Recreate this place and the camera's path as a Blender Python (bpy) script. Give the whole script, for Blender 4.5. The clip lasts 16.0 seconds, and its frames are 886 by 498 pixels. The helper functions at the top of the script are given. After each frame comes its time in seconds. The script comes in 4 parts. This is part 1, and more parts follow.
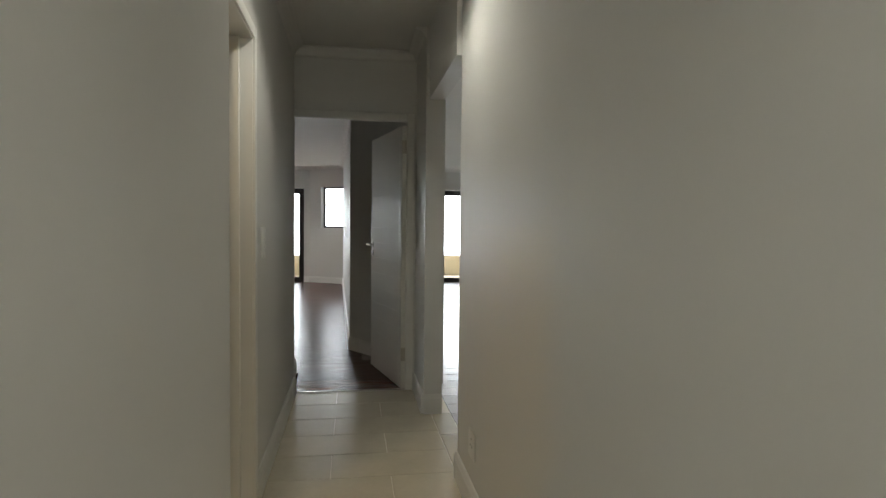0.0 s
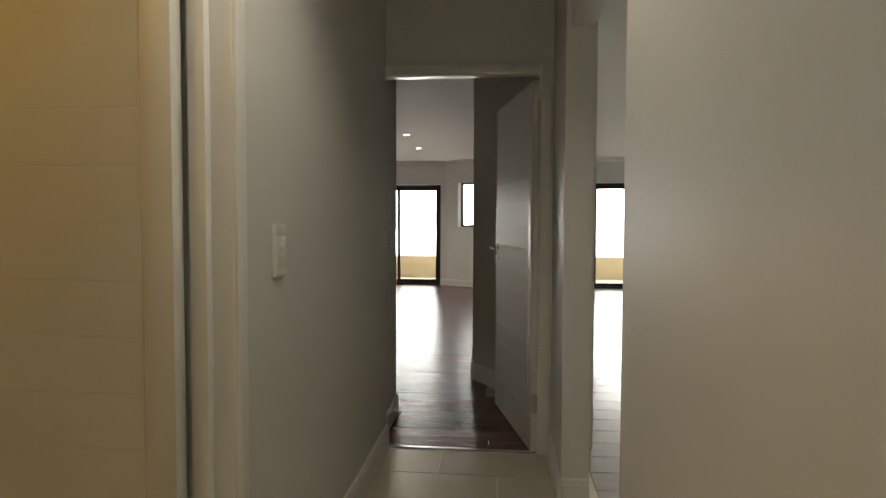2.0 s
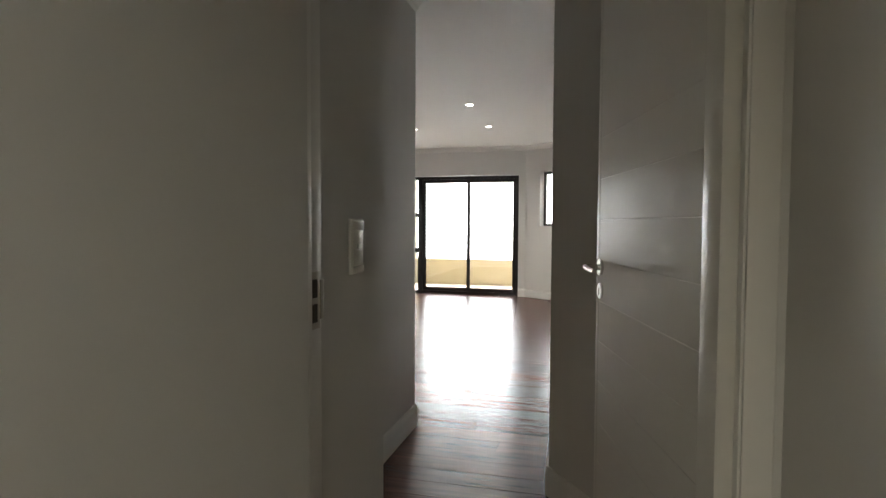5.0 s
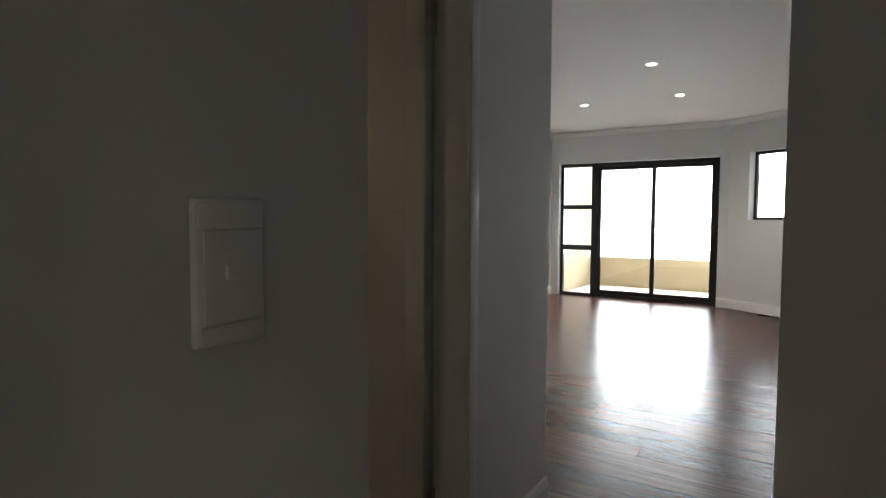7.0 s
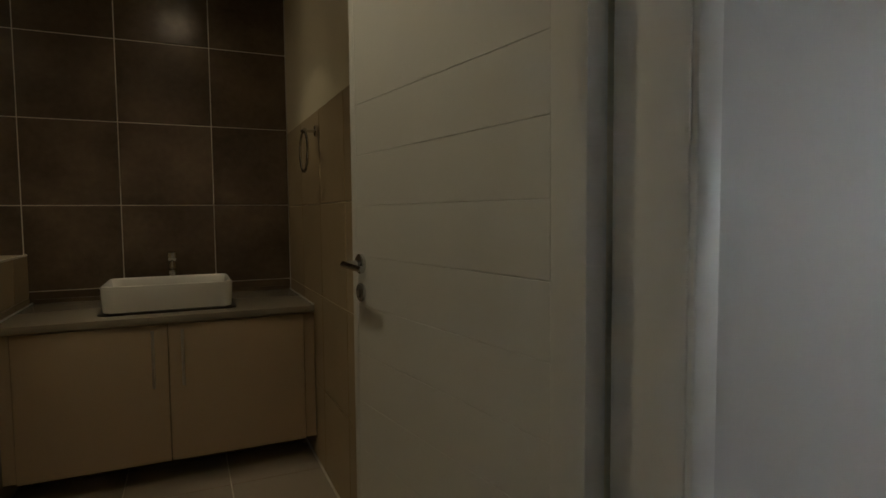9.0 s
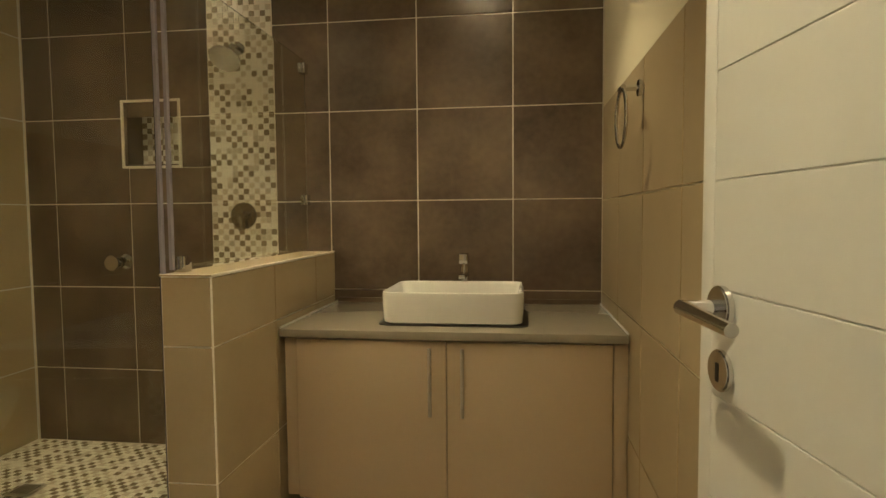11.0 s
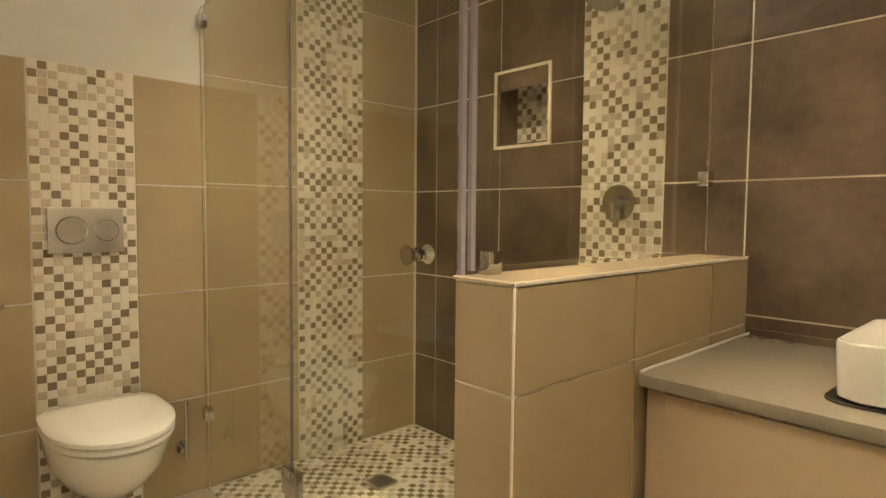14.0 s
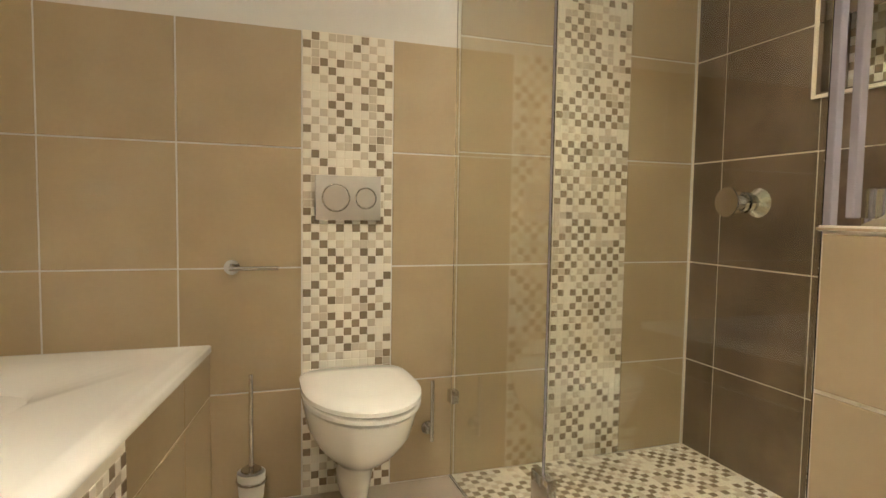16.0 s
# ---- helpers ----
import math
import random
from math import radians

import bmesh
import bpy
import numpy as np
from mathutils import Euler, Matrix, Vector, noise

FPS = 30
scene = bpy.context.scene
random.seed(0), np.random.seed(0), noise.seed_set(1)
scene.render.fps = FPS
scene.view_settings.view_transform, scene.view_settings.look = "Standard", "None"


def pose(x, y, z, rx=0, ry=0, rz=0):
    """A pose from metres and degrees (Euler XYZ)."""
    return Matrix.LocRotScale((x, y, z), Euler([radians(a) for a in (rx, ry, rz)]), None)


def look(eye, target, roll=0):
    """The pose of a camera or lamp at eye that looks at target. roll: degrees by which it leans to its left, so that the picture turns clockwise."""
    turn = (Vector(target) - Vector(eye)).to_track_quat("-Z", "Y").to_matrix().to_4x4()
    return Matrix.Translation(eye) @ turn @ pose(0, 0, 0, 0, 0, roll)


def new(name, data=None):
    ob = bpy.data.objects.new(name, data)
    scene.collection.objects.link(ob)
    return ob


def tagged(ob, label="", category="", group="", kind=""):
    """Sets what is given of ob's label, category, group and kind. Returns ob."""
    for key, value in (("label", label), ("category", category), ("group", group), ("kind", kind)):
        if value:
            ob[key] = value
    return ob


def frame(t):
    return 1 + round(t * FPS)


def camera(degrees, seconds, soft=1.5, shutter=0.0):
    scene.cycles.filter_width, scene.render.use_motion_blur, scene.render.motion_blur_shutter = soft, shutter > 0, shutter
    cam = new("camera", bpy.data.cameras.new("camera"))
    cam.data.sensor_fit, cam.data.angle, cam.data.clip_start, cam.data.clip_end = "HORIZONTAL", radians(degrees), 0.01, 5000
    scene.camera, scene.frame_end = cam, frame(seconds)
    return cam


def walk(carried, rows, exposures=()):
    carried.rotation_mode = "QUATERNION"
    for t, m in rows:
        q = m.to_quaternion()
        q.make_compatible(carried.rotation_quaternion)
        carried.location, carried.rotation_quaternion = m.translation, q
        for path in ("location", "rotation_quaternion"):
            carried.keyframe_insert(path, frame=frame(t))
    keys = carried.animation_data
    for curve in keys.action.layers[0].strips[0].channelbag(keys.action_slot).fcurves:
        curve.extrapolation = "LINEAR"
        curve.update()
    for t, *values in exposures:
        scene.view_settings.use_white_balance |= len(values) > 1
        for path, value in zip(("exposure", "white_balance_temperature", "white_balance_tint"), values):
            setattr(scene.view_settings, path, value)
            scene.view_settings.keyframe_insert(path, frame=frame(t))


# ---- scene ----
cam = camera(75.6, 16.0)
PATH = [
    (0, (4.456, -2.709, 1.247), (4.554, -0.713, 1.171), 0.6),
    (0.5, (4.486, -2.39, 1.254), (4.424, -0.393, 1.174), 0.4),
    (1, (4.518, -2.082, 1.25), (4.289, -0.097, 1.170), 0.3),
    (1.5, (4.531, -1.789, 1.239), (4.191, 0.18, 1.159), 0.4),
    (2, (4.53, -1.455, 1.238), (4.11, 0.499, 1.155), 0.2),
    (2.5, (4.484, -1.136, 1.236), (3.989, 0.8, 1.15), 0.1),
    (3, (4.422, -0.833, 1.227), (3.881, 1.091, 1.144), 0.2),
    (5.3, (4.228, 0.695, 1.220), (3.451, 2.535, 1.132), 0.4),
    (5.5, (4.209, 0.8, 1.218), (3.377, 2.617, 1.127), 0.5),
    (6, (4.161, 1.085, 1.221), (3.191, 2.832, 1.128), 0.4),
    (6.5, (4.073, 1.335, 1.222), (2.959, 2.993, 1.120), 0.2),
    (7, (4.023, 1.58, 1.219), (2.763, 3.13, 1.109), 0.3),
    (7.5, (3.943, 1.84, 1.226), (2.535, 3.256, 1.111), 0.3),
    (8, (3.797, 2.072, 1.225), (2.254, 3.338, 1.108), 0.2),
    (8.5, (3.649, 2.281, 1.216), (1.947, 3.325, 1.108), -0.1),
    (9, (3.496, 2.426, 1.218), (1.677, 3.247, 1.095), -0.5),
    (9.5, (3.336, 2.513, 1.216), (1.43, 3.11, 1.111), -0.5),
    (10, (3.118, 2.579, 1.217), (1.145, 2.885, 1.1), -0.5),
    (10.2, (3.047, 2.591, 1.213), (1.059, 2.777, 1.097), -0.5),
    (12.3, (2.304, 2.607, 1.196), (0.5, 1.751, 1.077), -0.2),
    (12.5, (2.246, 2.587, 1.196), (0.481, 1.653, 1.078), -0.1),
    (13, (2.13, 2.539, 1.199), (0.484, 1.409, 1.078), 0.1),
    (13.5, (2.04, 2.471, 1.183), (0.543, 1.15, 1.061), 0.3),
    (14, (1.985, 2.392, 1.159), (0.639, 0.918, 1.038), 0.5),
    (14.5, (1.922, 2.295, 1.123), (0.739, 0.687, 1.003), 0.6),
    (15, (1.894, 2.217, 1.095), (0.896, 0.488, 0.975), 0.7),
    (15.5, (1.882, 2.145, 1.068), (1.071, 0.321, 0.945), 0.8),
    (16, (1.88, 2.09, 1.04), (1.245, 0.198, 0.916), 0.9),
]
EXPOSURES = [(0, 1.95, 6400, 8), (1.2, 2.0, 7000, 9), (2.2, 2.0, 7200, 10), (3, 2.0, 6900, 9), (5.3, 2.65, 6650, 10), (7, 2.35, 6350, 8), (7.6, 2.05, 6150, 7), (8.3, 1.65, 5900, 7), (8.7, 2.15, 5900, 7), (9, 3.2, 6000, 7),
             (9.5, 3.9, 6400, 3), (10.2, 4.6, 6600, 2), (12.3, 6.2, 6450, 3), (14, 6.15, 6300, 9), (16, 6.5, 5500, 11)]
walk(cam, [(t, look(e, g, r)) for t, e, g, r in PATH], EXPOSURES)

# ---- world and light ----
world = bpy.data.worlds.new("sky")
scene.world = world
world.use_nodes = True
wn = world.node_tree
sky = wn.nodes.new("ShaderNodeTexSky")
sky.sky_type, sky.sun_disc = "NISHITA", False
sky.sun_elevation, sky.sun_rotation = radians(65), radians(-10)
sky.air_density, sky.dust_density = 1.0, 4.0
wn.links.new(sky.outputs[0], wn.nodes["Background"].inputs[0])
wn.nodes["Background"].inputs[1].default_value = 0.12
sun_data = bpy.data.lights.new("sun", "SUN")
sun_data.energy, sun_data.angle, sun_data.color = 1.4, radians(0.6), (1, 0.95, 0.88)
sun = new("sun", sun_data)
sun.matrix_world = look((2, 20, 25), (4, 9.7, 0))

BATH_LAMPS = [(0.70, 0.80, 1.2), (0.72, 2.40, 1.6), (1.75, 1.3, 0.08), (2.2, 2.3, 2.9)]
BATH_W, STORE_W = 0.42, 3.2
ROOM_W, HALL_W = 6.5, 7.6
SOFTW = (1.0, 0.93, 0.80)
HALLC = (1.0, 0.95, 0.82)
AMBER = (1.0, 0.60, 0.13)


def spot(x, y, z, watts, kelvin_rgb, cone=150, size=0.04):
    d = bpy.data.lights.new("downlight_lamp", "SPOT")
    d.energy, d.color, d.spot_size, d.spot_blend, d.shadow_soft_size = watts, kelvin_rgb, radians(cone), 0.6, size
    o = new("downlight_lamp", d)
    o.location = (x, y, z)
    return o


WARM = (1.0, 0.82, 0.53)

# ---- materials ----


def mat(name, col, rough=0.5, metal=0.0, var=0.06, scale=6.0, fine=90.0, bump=0.05, spec=0.5, dark=None, stretch=None, rand=0.0, coat=0.0):
    m = bpy.data.materials.new(name)
    m.use_nodes = True
    nt = m.node_tree
    b = nt.nodes["Principled BSDF"]
    b.inputs["Roughness"].default_value, b.inputs["Metallic"].default_value = rough, metal
    b.inputs["Specular IOR Level"].default_value = spec
    b.inputs["Coat Weight"].default_value = coat
    tc = nt.nodes.new("ShaderNodeTexCoord")
    mp = nt.nodes.new("ShaderNodeMapping")
    nt.links.new(tc.outputs["Object"], mp.inputs[0])
    if stretch:
        mp.inputs["Scale"].default_value = stretch
    oi = nt.nodes.new("ShaderNodeObjectInfo")
    if rand:
        off = nt.nodes.new("ShaderNodeVectorMath")
        off.operation = "ADD"
        sc = nt.nodes.new("ShaderNodeMath")
        sc.operation = "MULTIPLY"
        sc.inputs[1].default_value = 37.0
        nt.links.new(oi.outputs["Random"], sc.inputs[0])
        nt.links.new(mp.outputs[0], off.inputs[0])
        nt.links.new(sc.outputs[0], off.inputs[1])
        src = off.outputs[0]
    else:
        src = mp.outputs[0]
    n1 = nt.nodes.new("ShaderNodeTexNoise")
    n1.inputs["Scale"].default_value, n1.inputs["Detail"].default_value = scale, 6
    n2 = nt.nodes.new("ShaderNodeTexNoise")
    n2.inputs["Scale"].default_value, n2.inputs["Detail"].default_value = fine, 4
    nt.links.new(src, n1.inputs["Vector"])
    nt.links.new(src, n2.inputs["Vector"])
    mixn = nt.nodes.new("ShaderNodeMath")
    mixn.operation = "MULTIPLY_ADD"
    mixn.inputs[1].default_value = 0.25
    nt.links.new(n2.outputs[0], mixn.inputs[0])
    nt.links.new(n1.outputs[0], mixn.inputs[2])
    ramp = nt.nodes.new("ShaderNodeValToRGB")
    lo = dark or tuple(c * (1 - 2 * var) for c in col)
    ramp.color_ramp.elements[0].position, ramp.color_ramp.elements[1].position = 0.38, 0.86
    ramp.color_ramp.elements[0].color = (*lo, 1)
    ramp.color_ramp.elements[1].color = (*col, 1)
    nt.links.new(mixn.outputs[0], ramp.inputs[0])
    out = ramp.outputs[0]
    if rand:
        hs = nt.nodes.new("ShaderNodeHueSaturation")
        mr = nt.nodes.new("ShaderNodeMapRange")
        mr.inputs["To Min"].default_value, mr.inputs["To Max"].default_value = 1 - rand, 1 + rand
        nt.links.new(oi.outputs["Random"], mr.inputs[0])
        nt.links.new(mr.outputs[0], hs.inputs["Value"])
        nt.links.new(out, hs.inputs["Color"])
        out = hs.outputs[0]
    nt.links.new(out, b.inputs["Base Color"])
    if bump:
        bp = nt.nodes.new("ShaderNodeBump")
        bp.inputs["Strength"].default_value, bp.inputs["Distance"].default_value = bump, 0.01
        nt.links.new(mixn.outputs[0], bp.inputs["Height"])
        nt.links.new(bp.outputs[0], b.inputs["Normal"])
    return m


def glow(name, rgb, s):
    m = bpy.data.materials.new(name)
    m.use_nodes = True
    b = m.node_tree.nodes["Principled BSDF"]
    b.inputs["Base Color"].default_value = (0.9, 0.9, 0.88, 1)
    b.inputs["Emission Color"].default_value, b.inputs["Emission Strength"].default_value = (*rgb, 1), s
    return m


def glass(name, tint=(1, 1, 1), rough=0.0):
    m = bpy.data.materials.new(name)
    m.use_nodes = True
    b = m.node_tree.nodes["Principled BSDF"]
    b.inputs["Base Color"].default_value = (*tint, 1)
    b.inputs["Transmission Weight"].default_value, b.inputs["Roughness"].default_value = 1, rough
    b.inputs["IOR"].default_value = 1.45
    return m


WALL = mat("wall_paint", (0.66, 0.655, 0.635), 0.5, var=0.02, scale=1.2, fine=140, bump=0.03)
CREAMW = mat("cream_paint", (0.72, 0.66, 0.50), 0.5, var=0.02, scale=1.5, bump=0.03)
CEIL = mat("ceiling_paint", (0.74, 0.735, 0.71), 0.75, var=0.015, scale=1, bump=0.02)
TRIM = mat("trim_gloss_paint", (0.74, 0.735, 0.71), 0.3, var=0.02, scale=4, bump=0.015)
DOORP = mat("door_white_paint", (0.72, 0.71, 0.67), 0.3, var=0.03, scale=3, bump=0.02)
CHROME = mat("chrome", (0.62, 0.61, 0.60), 0.08, 1.0, var=0.03, scale=20, bump=0.0)
SATIN = mat("satin_steel", (0.56, 0.53, 0.48), 0.36, 1.0, var=0.05, scale=30, bump=0.01)
ALU = mat("dark_bronze_aluminium", (0.022, 0.02, 0.019), 0.38, 0.3, var=0.1, scale=20, bump=0.01)
WOOD = mat("dark_stained_plank", (0.11, 0.045, 0.030), 0.27, var=0.3, scale=5, fine=30, bump=0.14, dark=(0.037, 0.016, 0.011), stretch=(0.7, 7, 7), rand=0.34, spec=0.14)
GROUTD = mat("floor_gap", (0.02, 0.012, 0.01), 0.95, bump=0, spec=0.0)
FTILE = mat("beige_floor_tile", (0.56, 0.51, 0.40), 0.24, var=0.06, scale=5, fine=40, bump=0.03, rand=0.05)
LTILE = mat("grey_plank_tile", (0.36, 0.345, 0.325), 0.24, spec=0.3, var=0.08, scale=5, fine=40, bump=0.03, rand=0.07, stretch=(1, 4, 4))
GROUT = mat("light_grout", (0.82, 0.77, 0.67), 0.85, var=0.05, scale=20, bump=0.05)
BTILE = mat("beige_wall_tile", (0.40, 0.319, 0.197), 0.38, var=0.07, scale=4, fine=60, bump=0.03, rand=0.04, dark=(0.35, 0.274, 0.165))
DTILE = mat("dark_brown_wall_tile", (0.20, 0.145, 0.098), 0.3, var=0.2, scale=2.6, fine=30, bump=0.01, rand=0.08, dark=(0.042, 0.028, 0.020))
BFLOOR = mat("taupe_bath_floor_tile", (0.42, 0.36, 0.28), 0.3, var=0.06, scale=4, bump=0.03, rand=0.05)
CHIP = [mat("cream_mosaic_chip", (0.76, 0.73, 0.64), 0.28, var=0.05, scale=9, bump=0.02, rand=0.05),
        mat("grey_beige_mosaic_chip", (0.55, 0.49, 0.39), 0.28, var=0.08, scale=9, bump=0.02, rand=0.12),
        mat("brown_mosaic_chip", (0.27, 0.215, 0.15), 0.25, var=0.1, scale=9, bump=0.02, rand=0.18)]
CERAM = mat("white_ceramic", (0.84, 0.83, 0.79), 0.09, var=0.01, scale=2, bump=0.0, coat=0.4)
ACRYL = mat("white_acrylic", (0.80, 0.79, 0.76), 0.18, var=0.01, scale=2, bump=0.0)
STONE = mat("grey_engineered_stone", (0.31, 0.275, 0.215), 0.22, var=0.03, scale=60, fine=300, bump=0.01)
CAB = mat("beige_laminate", (0.50, 0.385, 0.25), 0.42, var=0.04, scale=2, fine=60, bump=0.02)
CABD = mat("cabinet_carcass", (0.36, 0.28, 0.18), 0.55, var=0.06, scale=4, bump=0.02)
# Near-black fill, mostly standing in for shade in holes, slots and recesses.
DARKFILL = mat("dark_fill", (0.05, 0.042, 0.035), 0.6, bump=0.02)
PLASTIC = mat("white_switch_plastic", (0.72, 0.71, 0.68), 0.32, var=0.015, scale=10, bump=0)
GREYP = mat("matt_chrome_plastic", (0.52, 0.50, 0.47), 0.32, 0.7, var=0.04, scale=20, bump=0.01)
FROST = mat("frosted_glass_cup", (0.72, 0.70, 0.64), 0.35, var=0.03, scale=12, bump=0.02)
RENDER = mat("cream_plaster", (0.48, 0.42, 0.28), 0.8, var=0.08, scale=3, fine=50, bump=0.15)
TERR = mat("balcony_tile", (0.55, 0.48, 0.40), 0.6, var=0.08, scale=4, bump=0.05, rand=0.06)
GRASS = mat("distant_ground", (0.16, 0.17, 0.10), 0.95, var=0.3, scale=0.05, fine=0.6, bump=0)
GLASS = glass("clear_pane")
SEAL = mat("pearly_seal_plastic", (0.30, 0.28, 0.33), 0.2, var=0.05, scale=20, bump=0)
SHGLASS = glass("shower_glass", (0.95, 0.965, 0.88))
LAMPON = glow("lit_lamp_disc", (1, 0.95, 0.85), 6)
LAMPW = glow("warm_lamp_disc", (1, 0.75, 0.45), 5)

# ---- mesh helpers ----
ANG = 6.3
CM = pose(3.585, 1.545, 0, 0, 0, ANG)


def C(u, v, z=0.0):
    return CM @ Vector((u, v, z))


def link_mesh(name, bm, material, parent=None, label="", smooth=False):
    me = bpy.data.meshes.new(name)
    bmesh.ops.recalc_face_normals(bm, faces=bm.faces)
    bm.to_mesh(me)
    bm.free()
    for mm in (material if isinstance(material, (list, tuple)) else [material]):
        me.materials.append(mm)
    if smooth:
        me.polygons.foreach_set("use_smooth", [True] * len(me.polygons))
        me.set_sharp_from_angle(angle=radians(40))
    o = new(name, me)
    if parent:
        o.parent = parent
    if label:
        tagged(o, label)
    return o


def part(name, bm, material, parent, label="", smooth=True):
    return link_mesh(name, bm, material, parent, label, smooth)


def thing(name, m, label, category, group="", kind=""):
    o = new(name)
    o.empty_display_size = 0.05
    o.matrix_basis = m
    return tagged(o, label, category, group, kind)


def box(x0, y0, z0, x1, y1, z1, bevel=0.0, bm=None, seg=2):
    own = bm is None
    tmp = bmesh.new()
    r = bmesh.ops.create_cube(tmp, size=1)
    for v in r["verts"]:
        v.co = Vector(((x0 + x1) / 2 + v.co.x * (x1 - x0), (y0 + y1) / 2 + v.co.y * (y1 - y0), (z0 + z1) / 2 + v.co.z * (z1 - z0)))
    if bevel:
        bmesh.ops.bevel(tmp, geom=tmp.edges[:], offset=bevel, segments=seg, affect="EDGES", profile=0.5)
    if own:
        return tmp
    me = bpy.data.meshes.new("t")
    tmp.to_mesh(me)
    tmp.free()
    bm.from_mesh(me)
    bpy.data.meshes.remove(me)
    return bm


def cyl(p0, p1, r, r2=None, n=20, bm=None, bevel=0.0):
    p0, p1 = Vector(p0), Vector(p1)
    tmp = bmesh.new()
    bmesh.ops.create_cone(tmp, cap_ends=True, segments=n, radius1=r, radius2=r if r2 is None else r2, depth=(p1 - p0).length)
    if bevel:
        bmesh.ops.bevel(tmp, geom=[e for e in tmp.edges if len(e.link_faces) == 2 and any(len(f.verts) > 4 for f in e.link_faces)], offset=bevel, segments=2, affect="EDGES")
    q = (p1 - p0).to_track_quat("Z", "Y").to_matrix().to_4x4()
    bmesh.ops.transform(tmp, matrix=Matrix.Translation((p0 + p1) / 2) @ q, verts=tmp.verts)
    if bm is None:
        return tmp
    me = bpy.data.meshes.new("t")
    tmp.to_mesh(me)
    tmp.free()
    bm.from_mesh(me)
    bpy.data.meshes.remove(me)
    return bm


def torus(centre, R, r, axis="z", n=28, k=8, arc=360):
    bm = bmesh.new()
    rings = []
    m = n if arc == 360 else n + 1
    for i in range(m):
        a = radians(arc) * i / n
        ring = []
        for j in range(k):
            b = 2 * math.pi * j / k
            p = ((R + r * math.cos(b)) * math.cos(a), (R + r * math.cos(b)) * math.sin(a), r * math.sin(b))
            if axis == "y":
                p = (p[0], p[2], p[1])
            elif axis == "x":
                p = (p[2], p[0], p[1])
            ring.append(bm.verts.new(Vector(centre) + Vector(p)))
        rings.append(ring)
    for i in range(n):
        a, b = rings[i], rings[(i + 1) % m]
        for j in range(k):
            bm.faces.new((a[j], a[(j + 1) % k], b[(j + 1) % k], b[j]))
    return bm


def prism(points, z0, z1):
    """A solid over a plan outline."""
    bm = bmesh.new()
    lo = [bm.verts.new((p[0], p[1], z0)) for p in points]
    hi = [bm.verts.new((p[0], p[1], z1)) for p in points]
    n = len(points)
    bm.faces.new(lo[::-1])
    bm.faces.new(hi)
    for i in range(n):
        bm.faces.new((lo[i], lo[(i + 1) % n], hi[(i + 1) % n], hi[i]))
    return bm


def loft(rings, cap=True):
    bm = bmesh.new()
    rows = [[bm.verts.new(p) for p in r] for r in rings]
    n = len(rows[0])
    for a, b in zip(rows, rows[1:]):
        for i in range(n):
            bm.faces.new((a[i], a[(i + 1) % n], b[(i + 1) % n], b[i]))
    if cap:
        bm.faces.new(rows[0][::-1])
        bm.faces.new(rows[-1])
    return bm


def rrect(x0, y0, x1, y1, r, z, n=6):
    pts = []
    for cx, cy, a0 in ((x1 - r, y1 - r, 0), (x0 + r, y1 - r, 90), (x0 + r, y0 + r, 180), (x1 - r, y0 + r, 270)):
        for i in range(n + 1):
            a = radians(a0 + 90 * i / n)
            pts.append((cx + r * math.cos(a), cy + r * math.sin(a), z))
    return pts


# ---- structure ----
H = 2.55


def wall(name, a, b, th, label, openings=(), z1=H + 0.1, material=None, z0=0.0):
    """A wall whose room face runs from a to b, with the room on the right hand."""
    a, b = Vector(a[:2]), Vector(b[:2])
    L, d = (b - a).length, (b - a).normalized()
    bm = bmesh.new()
    s = 0.0
    for s0, s1, lo, hi in sorted(openings):
        if s0 > s + 1e-4:
            box(s, 0, z0, s0, th, z1, bm=bm)
        if lo > z0 + 1e-4:
            box(s0, 0, z0, s1, th, lo, bm=bm)
        if hi < z1 - 1e-4:
            box(s0, 0, hi, s1, th, z1, bm=bm)
        s = s1
    if s < L - 1e-4:
        box(s, 0, z0, L, th, z1, bm=bm)
    o = link_mesh(name, bm, material or WALL)
    o.matrix_basis = Matrix.Translation((a.x, a.y, 0)) @ Matrix.Rotation(math.atan2(d.y, d.x), 4, "Z")
    return tagged(o, label, "wall", kind="structure")


def baseboard(a, b, h=0.13, th=0.018):
    """A skirting along a room face, with the room on the right hand."""
    a, b = Vector(a[:2]), Vector(b[:2])
    L, d = (b - a).length, (b - a).normalized()
    bm = bmesh.new()
    prof = [(-0.001, 0), (-th, 0), (-th, h - 0.03), (-th * 0.8, h - 0.02), (-th * 0.65, h - 0.008), (-th * 0.4, h), (-0.001, h)]
    e0 = [bm.verts.new((0, p, z)) for p, z in prof]
    e1 = [bm.verts.new((L, p, z)) for p, z in prof]
    n = len(prof)
    for i in range(n):
        bm.faces.new((e0[i], e0[(i + 1) % n], e1[(i + 1) % n], e1[i]))
    bm.faces.new(e0)
    bm.faces.new(e1[::-1])
    o = link_mesh("baseboard", bm, TRIM)
    o.matrix_basis = Matrix.Translation((a.x, a.y, 0.001)) @ Matrix.Rotation(math.atan2(d.y, d.x), 4, "Z")
    return tagged(o, "white painted moulded timber skirting board", "baseboard", kind="structure")


